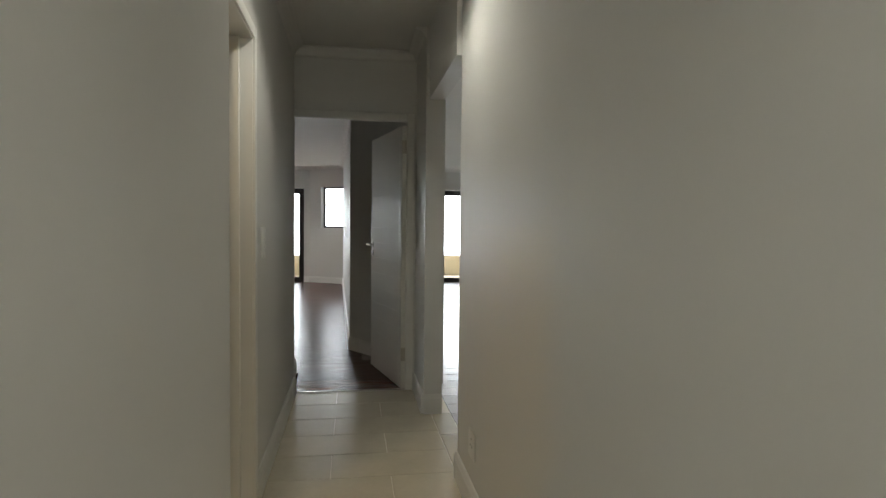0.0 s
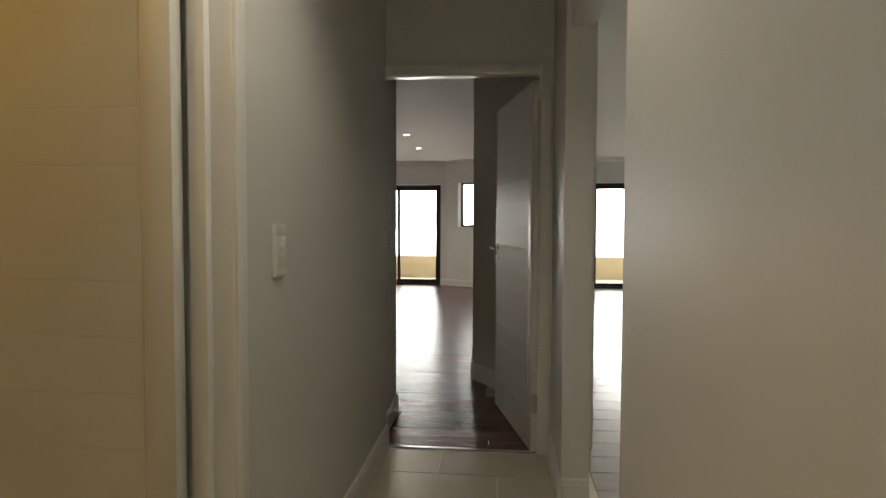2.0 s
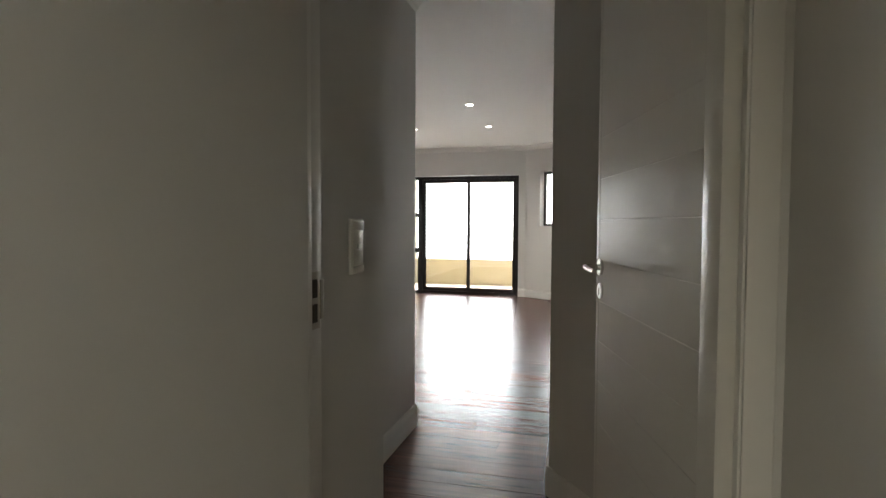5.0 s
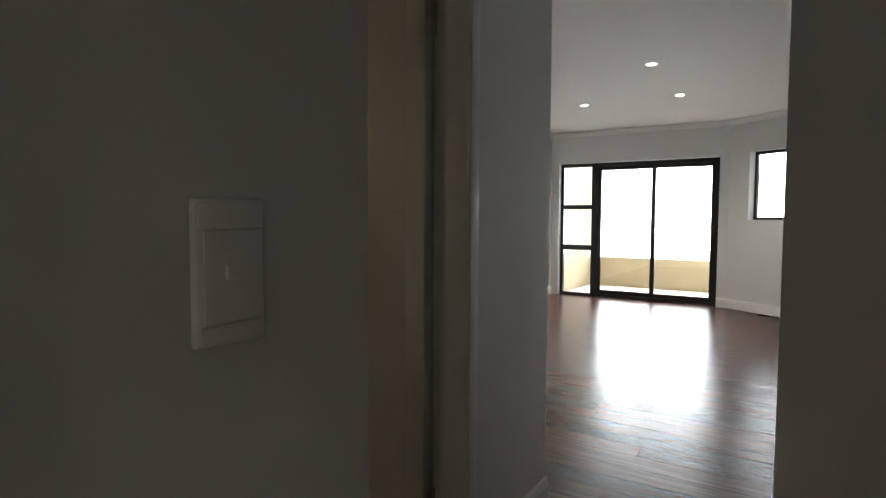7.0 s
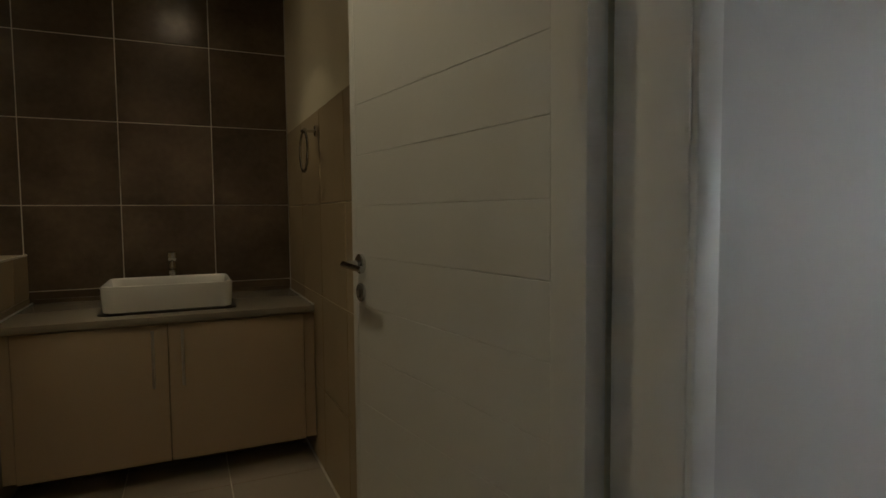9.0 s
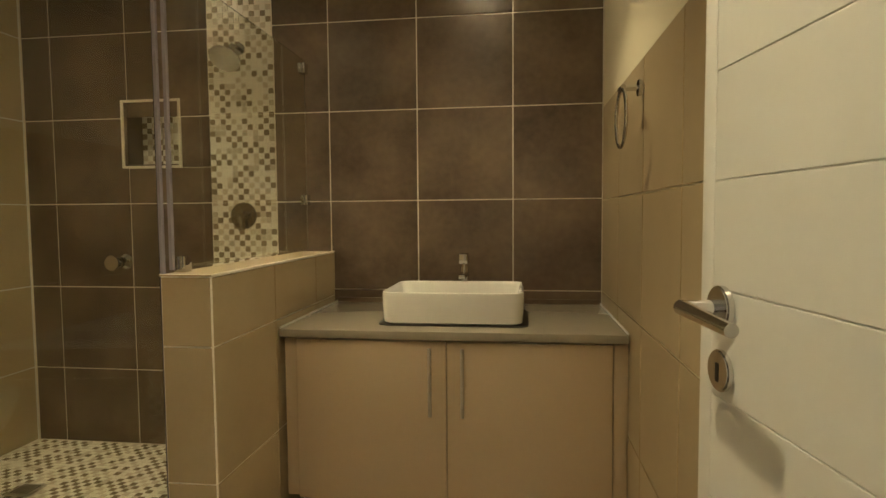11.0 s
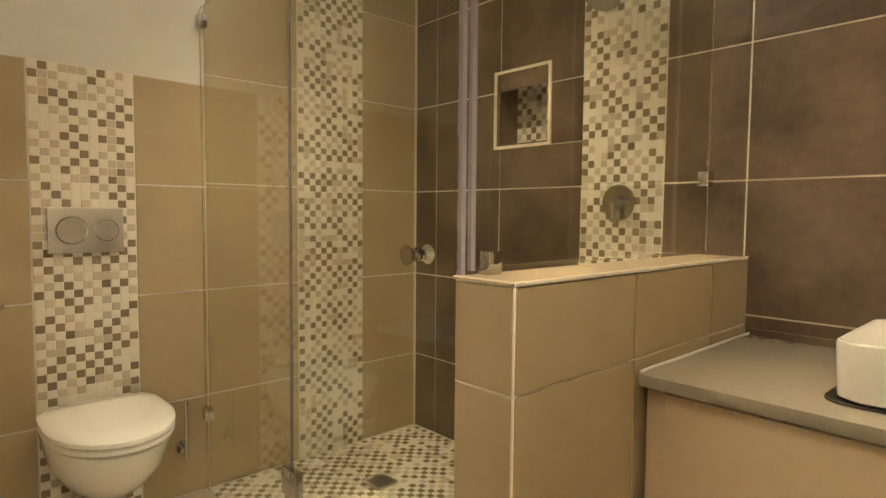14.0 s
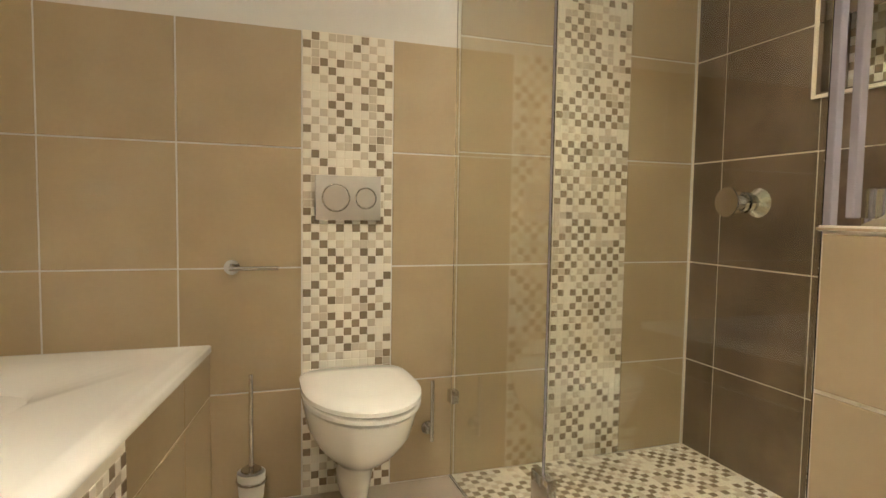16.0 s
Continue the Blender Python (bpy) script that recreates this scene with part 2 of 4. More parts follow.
def cornice(a, b, size=0.07, z=H):
    a, b = Vector(a[:2]), Vector(b[:2])
    L, d = (b - a).length, (b - a).normalized()
    prof = [(0, z), (-size, z), (-size, z - 0.012)] + [(-size + (size - 0.012) * math.sin(radians(q)), z - 0.012 - (size - 0.012) * (1 - math.cos(radians(q)))) for q in (20, 40, 60, 80)] + [(-0.0, z - size)]
    bm = bmesh.new()
    e0 = [bm.verts.new((0, p, q)) for p, q in prof]
    e1 = [bm.verts.new((L, p, q)) for p, q in prof]
    n = len(prof)
    for i in range(n):
        bm.faces.new((e0[i], e0[(i + 1) % n], e1[(i + 1) % n], e1[i]))
    bm.faces.new(e0)
    bm.faces.new(e1[::-1])
    o = link_mesh("trim", bm, CEIL)
    o.matrix_basis = Matrix.Translation((a.x, a.y, -0.001)) @ Matrix.Rotation(math.atan2(d.y, d.x), 4, "Z")
    return tagged(o, "white coved plaster cornice under the ceiling", "cornice", kind="structure")


# corridor
PAINT = "smooth off-white painted plaster wall"
wall("wall_corridor_near", C(0.085, -5.5), C(0.085, -2.765), 0.225, PAINT)
wall("wall_corridor_west", C(-0.02, -2.765), C(-0.02, 0), 0.12, PAINT + " with a doorway", [(0.07, 0.995, 0, 2.065)])
wall("wall_corridor_end", C(-0.14, 0), C(0.905, 0), 0.11, PAINT + " round the bedroom doorway", [(0.07, 0.98, 0, 2.065)])
wall("wall_corridor_pier", C(0.88, 0.11), C(0.88, -0.575), 0.12, PAINT + ", a short pier beside an opening")
wall("wall_corridor_lintel", C(0.90, -0.575), C(0.90, -1.56), 0.10, PAINT + " above an opening", z0=2.085)
wall("wall_corridor_east", C(0.926, -1.56), C(0.926, -5.5), 0.165, PAINT + " with a soft sheen")
wall("wall_corridor_south", C(1.2, -5.5), C(-0.2, -5.5), 0.12, PAINT)
# passage behind the bedroom door
wall("wall_passage_switch", C(-0.072, 0.11), C(-0.072, 0.59), 0.398, PAINT + " with a light switch")
wall("wall_bathroom_door", C(-0.47, 0.59), C(-0.47, 2.20), 0.11, PAINT + " with the bathroom doorway", [(0.075, 0.975, 0, 2.065)])
wall("wall_bedroom_south", C(-3.1, 2.20), C(-0.47, 2.20), 0.0 + 0.12, PAINT).matrix_basis @= Matrix.Translation((0, -0.12, 0))
wall("wall_passage_angled", C(0.385, 1.50), C(1.00, 0.61), 0.12, PAINT + ", set at an angle")
wall("wall_passage_stub", C(1.00, 0.61), C(1.00, 0.11), 0.12, PAINT)
wall("wall_bedroom_east", C(0.22, 8.2), C(0.385, 1.50), 0.13, PAINT)
wall("wall_bedroom_angled", C(-0.52, 8.64), C(0.30, 8.11), 0.2, PAINT + " with a small window", [(0.30, 0.92, 1.21, 2.10)])
wall("wall_bedroom_north", C(-3.2, 8.64), C(-0.52, 8.64), 0.22, PAINT + " round a sliding door", [(0.25, 2.56, 0, 2.075)])
wall("wall_bedroom_west", C(-3.08, 2.1), C(-3.08, 8.64), 0.12, PAINT)
# living room
wall("wall_living_north", C(0.36, 8.30), C(4.90, 8.30), 0.22, PAINT + " round a sliding door", [(2.0, 4.2, 0, 2.075)])
wall("wall_living_east", C(4.72, 8.30), C(4.72, -2.6), 0.12, PAINT)
wall("wall_living_south", C(4.84, -2.6), C(1.05, -2.6), 0.12, PAINT)
# small lit room off the corridor
wall("wall_store_north", C(-1.75, -1.74), C(-0.14, -1.74), 0.08, PAINT)
wall("wall_store_south", C(-0.14, -3.4), C(-1.75, -3.4), 0.08, PAINT)
wall("wall_store_west", C(-1.65, -3.45), C(-1.65, -1.7), 0.08, PAINT)
for a, b in ((C(0.085, -5.5), C(0.085, -2.765)), (C(-0.02, -1.748), C(-0.02, 0)), (C(0.88, 0), C(0.88, -0.575)), (C(0.88, -0.575), C(1.0, -0.575)),
             (C(1.09, -1.56), C(0.926, -1.56)), (C(0.926, -1.56), C(0.926, -5.5)), (C(-0.072, 0.116), C(-0.072, 0.59)), (C(-0.47, 1.59), C(-0.47, 2.20)),
             (C(0.385, 1.50), C(1.00, 0.61)), (C(0.22, 8.2), C(0.385, 1.50)), (C(-0.52, 8.64), C(0.26, 8.14)), (C(-0.64, 8.64), C(-0.52, 8.64)),
             (C(-3.08, 2.2), C(-3.08, 8.64)), (C(0.36, 8.30), C(2.36, 8.30)), (C(4.56, 8.30), C(4.72, 8.30)), (C(4.72, 8.30), C(4.72, -2.6))):
    baseboard(a, b)
for a, b in ((C(0.085, -5.5), C(0.085, -2.765)), (C(-0.02, -2.765), C(-0.02, 0)), (C(-0.02, 0), C(0.88, 0)), (C(0.88, 0), C(0.88, -0.575)), (C(0.926, -1.56), C(0.926, -5.5)),
             (C(-0.47, 0.6), C(-0.47, 2.2)), (C(0.385, 1.5), C(1.0, 0.61)), (C(0.22, 8.2), C(0.385, 1.5)), (C(-0.52, 8.64), C(0.26, 8.14)),
             (C(-3.08, 8.64), C(-0.52, 8.64)), (C(-3.08, 2.2), C(-3.08, 8.64)), (C(0.36, 8.3), C(4.72, 8.3)), (C(4.72, 8.3), C(4.72, -2.6))):
    cornice(a, b)


def slab(name, pts, z0, z1, material, label, category):
    return tagged(link_mesh(name, prism(pts, z0, z1), material), label, category, kind="structure")


slab("ceiling_corridor", [C(-0.2, -5.6), C(4.9, -5.6), C(4.9, 8.4), C(0.3, 8.4), C(0.3, 8.85), C(-3.3, 8.85), C(-3.3, 2.1), C(-0.62, 2.1), C(-0.62, 0), C(-0.2, 0)], H, H + 0.12, CEIL, "smooth white painted plaster ceiling", "ceiling")
slab("ceiling_store", [C(-1.8, -3.5), C(-0.2, -3.5), C(-0.2, -1.66), C(-1.8, -1.66)], H - 0.05, H + 0.1, CEIL, "white painted ceiling", "ceiling")
corridor_floor = slab("floor_corridor", [C(-1.8, -5.6), C(4.9, -5.6), C(4.9, 8.52), C(0.4, 8.52), C(0.4, 1.5), C(1.06, 0.61), C(1.06, 0.02), C(-0.2, 0.02), C(-1.8, 0.02 - 1.6)], -0.2, -0.004, GROUT, "pale tiled floor with thin joints", "floor")
bed_floor = slab("floor_bedroom", [C(-3.2, 2.1), C(-0.6, 2.1), C(-0.6, 0.6), C(-0.1, 0.6), C(-0.1, 0.021), C(1.05, 0.021), C(1.05, 0.61), C(0.39, 1.5), C(0.25, 8.2), C(-0.5, 8.85), C(-3.2, 8.85)], -0.2, -0.005, GROUTD, "dark stained timber plank floor, glossy", "floor")

# bathroom shell
BH = 2.5
wall("wall_bathroom_west", (0, -0.1), (0, 3.1), 0.15, "wall of large dark brown tiles with pale grout", [(0.678, 0.978, 1.47, 1.80)], z1=BH + 0.1, material=GROUT)
wall("wall_bathroom_north", (-0.1, 3.0), (2.80, 3.0), 0.1, "beige tiles below and cream paint above", z1=BH + 0.1, material=CREAMW)
wall("wall_bathroom_south", (3.3, 0), (-0.1, 0), 0.12, "beige tiles with mosaic strips and white paint above", z1=BH + 0.1, material=WALL)
be0, be1 = C(-0.635, -1.72), C(-0.635, 0.60)
wall("wall_bathroom_east", be1, be0, 0.1, "cream painted bathroom wall", z1=BH + 0.1, material=CREAMW)
slab("ceiling_bathroom", [(-0.2, -0.15), (3.3, -0.15), (3.2, 0.3), (2.8, 3.1), (-0.2, 3.1)], BH, BH + 0.1, CEIL, "white bathroom ceiling", "ceiling")
bath_floor = slab("floor_bathroom", [(-0.2, -0.15), (3.3, -0.15), (3.14, 1.2), C(-0.56, 0.6), C(-0.56, 1.5), (2.7, 3.1), (-0.2, 3.1)], -0.2, -0.005, GROUT, "taupe tiled bathroom floor", "floor")


# ---- tile pieces ----
tile_cache = {}


def tile_mesh(w, h, d, material, bev=0.0015):
    key = (round(w, 3), round(h, 3), d, material.name)
    if key not in tile_cache:
        bm = bmesh.new()
        b = bev
        lo = [bm.verts.new(p) for p in ((0, 0, 0), (w, 0, 0), (w, h, 0), (0, h, 0))]
        mi = [bm.verts.new(p) for p in ((0, 0, d - b * 0.6), (w, 0, d - b * 0.6), (w, h, d - b * 0.6), (0, h, d - b * 0.6))]
        hi = [bm.verts.new(p) for p in ((b, b, d), (w - b, b, d), (w - b, h - b, d), (b, h - b, d))]
        for r0, r1 in ((lo, mi), (mi, hi)):
            for i in range(4):
                bm.faces.new((r0[i], r0[(i + 1) % 4], r1[(i + 1) % 4], r1[i]))
        bm.faces.new(hi)
        me = bpy.data.meshes.new("tile")
        bm.to_mesh(me)
        bm.free()
        me.materials.append(material)
        tile_cache[key] = me
    return tile_cache[key]


def tile_at(name, parent, m, w, h, material, d=0.004):
    """m maps the tile's own plane (x along, y up it, z out of it) into the world."""
    o = new(name, tile_mesh(w, h, d, material))
    o.parent = parent
    o.matrix_basis = (parent.matrix_basis.inverted() @ m) if parent else m
    return o


def plane(origin, xdir, ydir):
    x, y = Vector(xdir).normalized(), Vector(ydir).normalized()
    z = x.cross(y)
    m = Matrix((x, y, z)).transposed().to_4x4()
    return Matrix.Translation(origin) @ m


tilt_rng = random.Random(12)


def tile_field(parent, m, xs, zs, material, gap=0.006, skip=None, name="tile", d=0.004, tilt=0.0):
    for x0, x1 in zip(xs, xs[1:]):
        for z0, z1 in zip(zs, zs[1:]):
            if skip and skip((x0 + x1) / 2, (z0 + z1) / 2):
                continue
            w, h = x1 - x0 - gap, z1 - z0 - gap
            if w > 0.01 and h > 0.01:
                lean = Matrix.Rotation(radians(tilt_rng.uniform(-tilt, tilt)), 4, "X") @ Matrix.Rotation(radians(tilt_rng.uniform(-tilt, tilt) * 0.15), 4, "Y") if tilt else Matrix.Identity(4)
                tile_at(name, parent, m @ Matrix.Translation((x0 + gap / 2, z0 + gap / 2, 0)) @ lean, w, h, material, d)


PITCH = 0.0293


def mosaic(parent, m, w, h, near0, near1, d=0.006, base=0.0042):
    """Mosaic chips on a backing; the chips between the heights near0 and near1 are single pieces."""
    bk = link_mesh("mosaic_backing", box(0, 0, 0, w, h, base), GROUT, parent)
    bk.matrix_basis = parent.matrix_basis.inverted() @ m
    nx, ny = max(1, round(w / PITCH)), int(h / PITCH)
    px = w / nx
    rng = random.Random(int(w * 1000 + h * 77))
    verts, faces, mats = [], [], []
    count = 0
    for j in range(ny):
        for i in range(nx):
            if (i + j) % 2 == 0:
                k = 0 if rng.random() < 0.88 else 1
            else:
                k = rng.choices((0, 1, 2), (0.12, 0.34, 0.54))[0]
            x, y, s = i * px + 0.0007, j * PITCH + 0.0007, PITCH - 0.0014
            if near0 <= y <= near1 and count < 300:
                tile_at("mosaic_chip", parent, m @ Matrix.Translation((x, y, 0.002)), px - 0.0014, s, CHIP[k], d - 0.002)
                count += 1
                continue
            n = len(verts)
            b, xw = 0.001, px - 0.0014
            verts += [(x, y, 0.002), (x + xw, y, 0.002), (x + xw, y + s, 0.002), (x, y + s, 0.002),
                      (x + b, y + b, d), (x + xw - b, y + b, d), (x + xw - b, y + s - b, d), (x + b, y + s - b, d)]
            faces += [(n + 4, n + 5, n + 6, n + 7), (n, n + 1, n + 5, n + 4), (n + 1, n + 2, n + 6, n + 5), (n + 2, n + 3, n + 7, n + 6), (n + 3, n, n + 4, n + 7)]
            mats += [k] * 5
    me = bpy.data.meshes.new("mosaic_field")
    me.from_pydata(verts, [], faces)
    for c in CHIP:
        me.materials.append(c)
    me.polygons.foreach_set("material_index", mats)
    o = new("mosaic_field", me)
    o.parent = parent
    o.matrix_basis = parent.matrix_basis.inverted() @ m
    tagged(o, "small cream, taupe and brown mosaic chips", kind="stuff")


# ---- doors ----
def lever(parent, x, z, side, toward, y0):
    """Lever handle with its rose and keyhole plate on a leaf face; side is the face's sign in y, toward the lever's way along x."""
    hb = cyl((x, y0, z), (x, y0 + side * 0.010, z), 0.026, n=28, bevel=0.002)
    hd = part("door_handle", hb, CHROME, parent, "satin chrome lever handle on a round rose")
    bm = cyl((x, y0 + side * 0.008, z), (x, y0 + side * 0.05, z), 0.0095)
    cyl((x - toward * 0.008, y0 + side * 0.048, z), (x + toward * 0.115, y0 + side * 0.052, z - 0.004), 0.0095, 0.0075, bm=bm)
    part("lever", bm, CHROME, hd)
    es = part("keyhole_plate", cyl((x, y0, z - 0.075), (x, y0 + side * 0.008, z - 0.075), 0.025, n=28, bevel=0.002), CHROME, parent)
    part("keyhole", box(x - 0.003, y0 + side * 0.0082, z - 0.088, x + 0.003, y0 + side * 0.0088, z - 0.066), DARKFILL, es)


def leaf(m, name, w, label, handle_to, z=1.09, grooves=True):
    """A boarded leaf hinged at the origin and reaching along +x."""
    t = thing(name, m, label, "door", kind="structure")
    part("leaf_core", box(0.0, -0.0192, 0.006, w, 0.0192, 2.01, 0.001), DOORP, t)
    levels = [0.006] + [0.2 + 0.13 * k for k in range(11)] + [2.01]
    for side in (-1, 1):
        for x0, x1 in ((0.0, 0.075), (w - 0.03, w)):
            part("stile", box(x0, side * 0.0155, 0.006, x1, side * 0.0205, 2.01, 0.0012), DOORP, t)
        for a, b in zip(levels, levels[1:]):
            part("board", box(0.0752, side * 0.0180, a + (0.0005 if a > 0.1 else 0), w - 0.0302, side * 0.0203, b - (0.0005 if b < 2 else 0), 0.0013), DOORP, t, smooth=False)
        lever(t, w - 0.06, z, side, -1, side * 0.0203)
    part("latch_plate", box(w, -0.011, z - 0.12, w + 0.0015, 0.011, z + 0.05), SATIN, t)
    return t


def hinge(parent, x, y, z, m=None):
    bm = cyl((x, y, z - 0.05), (x, y, z + 0.05), 0.007, n=14)
    box(x - 0.03, y - 0.0015, z - 0.05, x + 0.03, y + 0.0015, z + 0.05, bm=bm)
    return part("hinge", bm, SATIN, parent, "steel butt hinge", smooth=False)


def frame_set(m, name, w, h, depth, label, strike_x=None, lip=0.055):
    """A door frame in a wall: x across the opening 0..w, y through the wall 0..depth."""
    t = thing(name, m, label, "door frame", kind="structure")
    for x0, x1 in ((-0.035, 0), (w, w + 0.035)):
        part("jamb", box(x0, -0.006, 0, x1, depth + 0.006, h + 0.03, 0.003), TRIM, t)
    part("head", box(-0.0345, -0.005, h, w + 0.0345, depth + 0.005, h + 0.032, 0.003), TRIM, t)
    for y0, y1 in ((-0.016, -0.0005), (depth + 0.0005, depth + 0.016)):
        part("architrave", box(-lip, y0, 0, -0.004, y1, h + lip, 0.004), TRIM, t)
        part("architrave", box(w + 0.004, y0, 0, w + lip, y1, h + lip, 0.004), TRIM, t)
        part("architrave", box(-0.0035, y0, h + 0.004, w + 0.0035, y1, h + lip, 0.004), TRIM, t)
    return t


def rebated_frame(m, name, w, h, depth, label):
    """A frame whose leaf shuts into a rebate on the far side; no trim on the far face of the latch jamb."""
    t = thing(name, m, label, "door frame", kind="structure")
    stop = depth * 0.42
    for s0, a in ((-1, 0.0), (1, w)):
        part("jamb", box(min(a, a + s0 * 0.034), -0.006, 0, max(a, a + s0 * 0.034), stop, h + 0.03, 0.003), TRIM, t)
        part("rebate", box(min(a + s0 * 0.012, a + s0 * 0.033), stop + 0.001, 0, max(a + s0 * 0.012, a + s0 * 0.033), depth + 0.003, h + 0.03, 0.002), TRIM, t)
        part("architrave", box(min(a + s0 * 0.004, a + s0 * 0.055), -0.016, 0, max(a + s0 * 0.004, a + s0 * 0.055), -0.0065, h + 0.055, 0.004), TRIM, t)
    part("head", box(-0.0335, -0.005, h, w + 0.0335, stop - 0.001, h + 0.031, 0.003), TRIM, t)
    part("rebate", box(-0.0325, stop + 0.001, h + 0.012, w + 0.0325, depth + 0.002, h + 0.031, 0.002), TRIM, t)
    part("architrave", box(0.0035, -0.016, h + 0.004, w - 0.0035, -0.0065, h + 0.055, 0.004), TRIM, t)
    return t


f1 = rebated_frame(CM @ pose(-0.034, 0.0, 0), "door_frame_bedroom", 0.842, 2.04, 0.11, "white painted frame of the bedroom doorway")
sp = part("strike_plate", box(-0.0125, 0.055, 0.985, -0.0105, 0.102, 1.115, 0.0006), SATIN, f1, "steel strike plate")
part("strike_lip", box(-0.0125, 0.102, 1.005, -0.0085, 0.122, 1.095, 0.0015), SATIN, sp)
part("strike_hole", box(-0.0106, 0.066, 1.000, -0.0101, 0.090, 1.042), DARKFILL, sp)
part("strike_hole", box(-0.0106, 0.066, 1.056, -0.0101, 0.090, 1.098), DARKFILL, sp)
# Thin dark strip down the inner corner of the rebate.
part("rebate_strip", box(-0.0119, 0.0475, 0, -0.0085, 0.0545, 2.04), DARKFILL, f1, "thin dark strip in the rebate", smooth=False)
for z in (0.27, 1.85):
    hinge(f1, 0.838, 0.012, z)
leaf(CM @ pose(0.796, 0.022, 0, 0, 0, 103.7), "door_1", 0.85, "white boarded bedroom door standing open, chrome lever", 1)
f2 = frame_set(CM @ pose(-0.47, 0.70, 0, 0, 0, 90), "door_frame_bathroom", 0.83, 2.03, 0.11, "white painted frame of the bathroom doorway")
for z in (0.27, 1.85):
    hinge(f2, 0.826, 0.118, z)
leaf(CM @ pose(-0.60, 1.507, 0, 0, 0, 180 + 2.0), "door_2", 0.84, "white boarded bathroom door standing open, chrome lever", 1)
f3 = frame_set(CM @ pose(-0.02, -2.66, 0, 0, 0, 90), "door_frame_store", 0.855, 2.03, 0.12, "white painted frame of a side doorway")
part("stop", box(0.828, 0.046, 0, 0.8545, 0.088, 2.029, 0.002), TRIM, f3)
for z in (0.27, 1.85):
    hinge(f3, 0.824, 0.098, z)
leaf(CM @ pose(-0.124, -1.850, 0, 0, 0, 180), "door_3", 0.82, "white boarded side door standing open into a lit room", 1)
part("board", box(0, 0.0, 0, 0.81, 0.03, 0.006, 0.002), SATIN, tagged(thing("trim_threshold", CM @ pose(0, 0, 0), "thin satin metal threshold strip in the doorway", "threshold", kind="structure")))


# ---- windows ----
def rail(parent, x0, z0, x1, z1, y0=-0.03, y1=0.03, name="window_frame"):
    return part(name, box(x0, y0, z0, x1, y1, z1, 0.003), ALU, parent, smooth=False)


def pane(parent, x0, z0, x1, z1, y=0.0):
    o = part("pane", box(x0, y - 0.003, z0, x1, y + 0.003, z1), GLASS, parent, "clear glass pane", smooth=False)
    o.visible_shadow = False
    return o


def sliding_door(m, name, w, h, ladder_left, label):
    t = thing(name, m, label, "sliding door", kind="structure")
    sgn = (lambda x: x) if ladder_left else (lambda x: w - x)
    R = lambda a, z0, b, z1, y0=-0.035, y1=0.035: rail(t, min(sgn(a), sgn(b)), z0, max(sgn(a), sgn(b)), z1, y0, y1)
    P = lambda a, z0, b, z1, y=0.0: pane(t, min(sgn(a), sgn(b)), z0, max(sgn(a), sgn(b)), z1, y)
    R(0, 0, 0.05, h), R(w - 0.05, 0, w, h), R(0.05, h - 0.05, w - 0.05, h), R(0.05, 0, w - 0.05, 0.045)
    R(0.50, 0.045, 0.585, h - 0.05)
    R(0.05, 0.72, 0.50, 0.80), R(0.05, 1.36, 0.50, 1.43)
    P(0.05, 0.045, 0.50, 0.72), P(0.05, 0.80, 0.50, 1.36), P(0.05, 1.43, 0.50, h - 0.05)
    mid = (0.585 + w - 0.05) / 2
    for a, b, y in ((0.585, mid + 0.03, 0.012), (mid - 0.03, w - 0.05, -0.014)):
        R(a, 0.045, a + 0.06, h - 0.05, y - 0.012, y + 0.012), R(b - 0.06, 0.045, b, h - 0.05, y - 0.012, y + 0.012)
        R(a + 0.06, h - 0.115, b - 0.06, h - 0.05, y - 0.012, y + 0.012), R(a + 0.06, 0.045, b - 0.06, 0.11, y - 0.012, y + 0.012)
        P(a + 0.06, 0.11, b - 0.06, h - 0.115, y)
    x = sgn(w - 0.08)
    part("pull_handle", box(x - 0.012, -0.06, 0.95, x + 0.012, -0.026, 1.12, 0.005), ALU, t, "black pull handle")
    return t


sliding_door(CM @ pose(-2.95, 8.76, 0), "window_1", 2.31, 2.07, True, "dark aluminium sliding balcony door with a side light")
sliding_door(CM @ pose(2.36, 8.42, 0), "window_2", 2.20, 2.07, False, "dark aluminium sliding living room door with a side light")
wd = C(0.30, 8.11) - C(-0.52, 8.64)
w3 = thing("window_3", Matrix.Translation(C(-0.52, 8.64)) @ Matrix.Rotation(math.atan2(wd.y, wd.x), 4, "Z") @ pose(0.29, 0.13, 0), "small dark aluminium window in a deep white reveal", "window", kind="structure")
for a in ((0, 1.21, 0.04, 2.10), (0.60, 1.21, 0.64, 2.10), (0.04, 2.06, 0.60, 2.10), (0.04, 1.21, 0.60, 1.25)):
    rail(w3, *a, -0.025, 0.025)
pane(w3, 0.04, 1.25, 0.60, 2.06)

# ---- balcony and distance ----
balcony = slab("pavement_balcony", [C(-3.6, 8.85), C(5.6, 8.85), C(5.6, 10.62), C(-3.6, 10.62)], -0.3, -0.03, GROUT, "pale tiled balcony floor", "balcony floor")
slab("wall_parapet", [C(-3.6, 10.6), C(5.6, 10.6), C(5.6, 10.76), C(-3.6, 10.76)], -3.0, 0.50, RENDER, "low cream plastered balcony parapet", "parapet")
slab("wall_balcony_side", [C(-3.32, 8.865), C(-3.08, 8.865), C(-3.03, 10.6), C(-3.27, 10.6)], -0.3, 2.9, RENDER, "cream plastered balcony side wall", "wall")
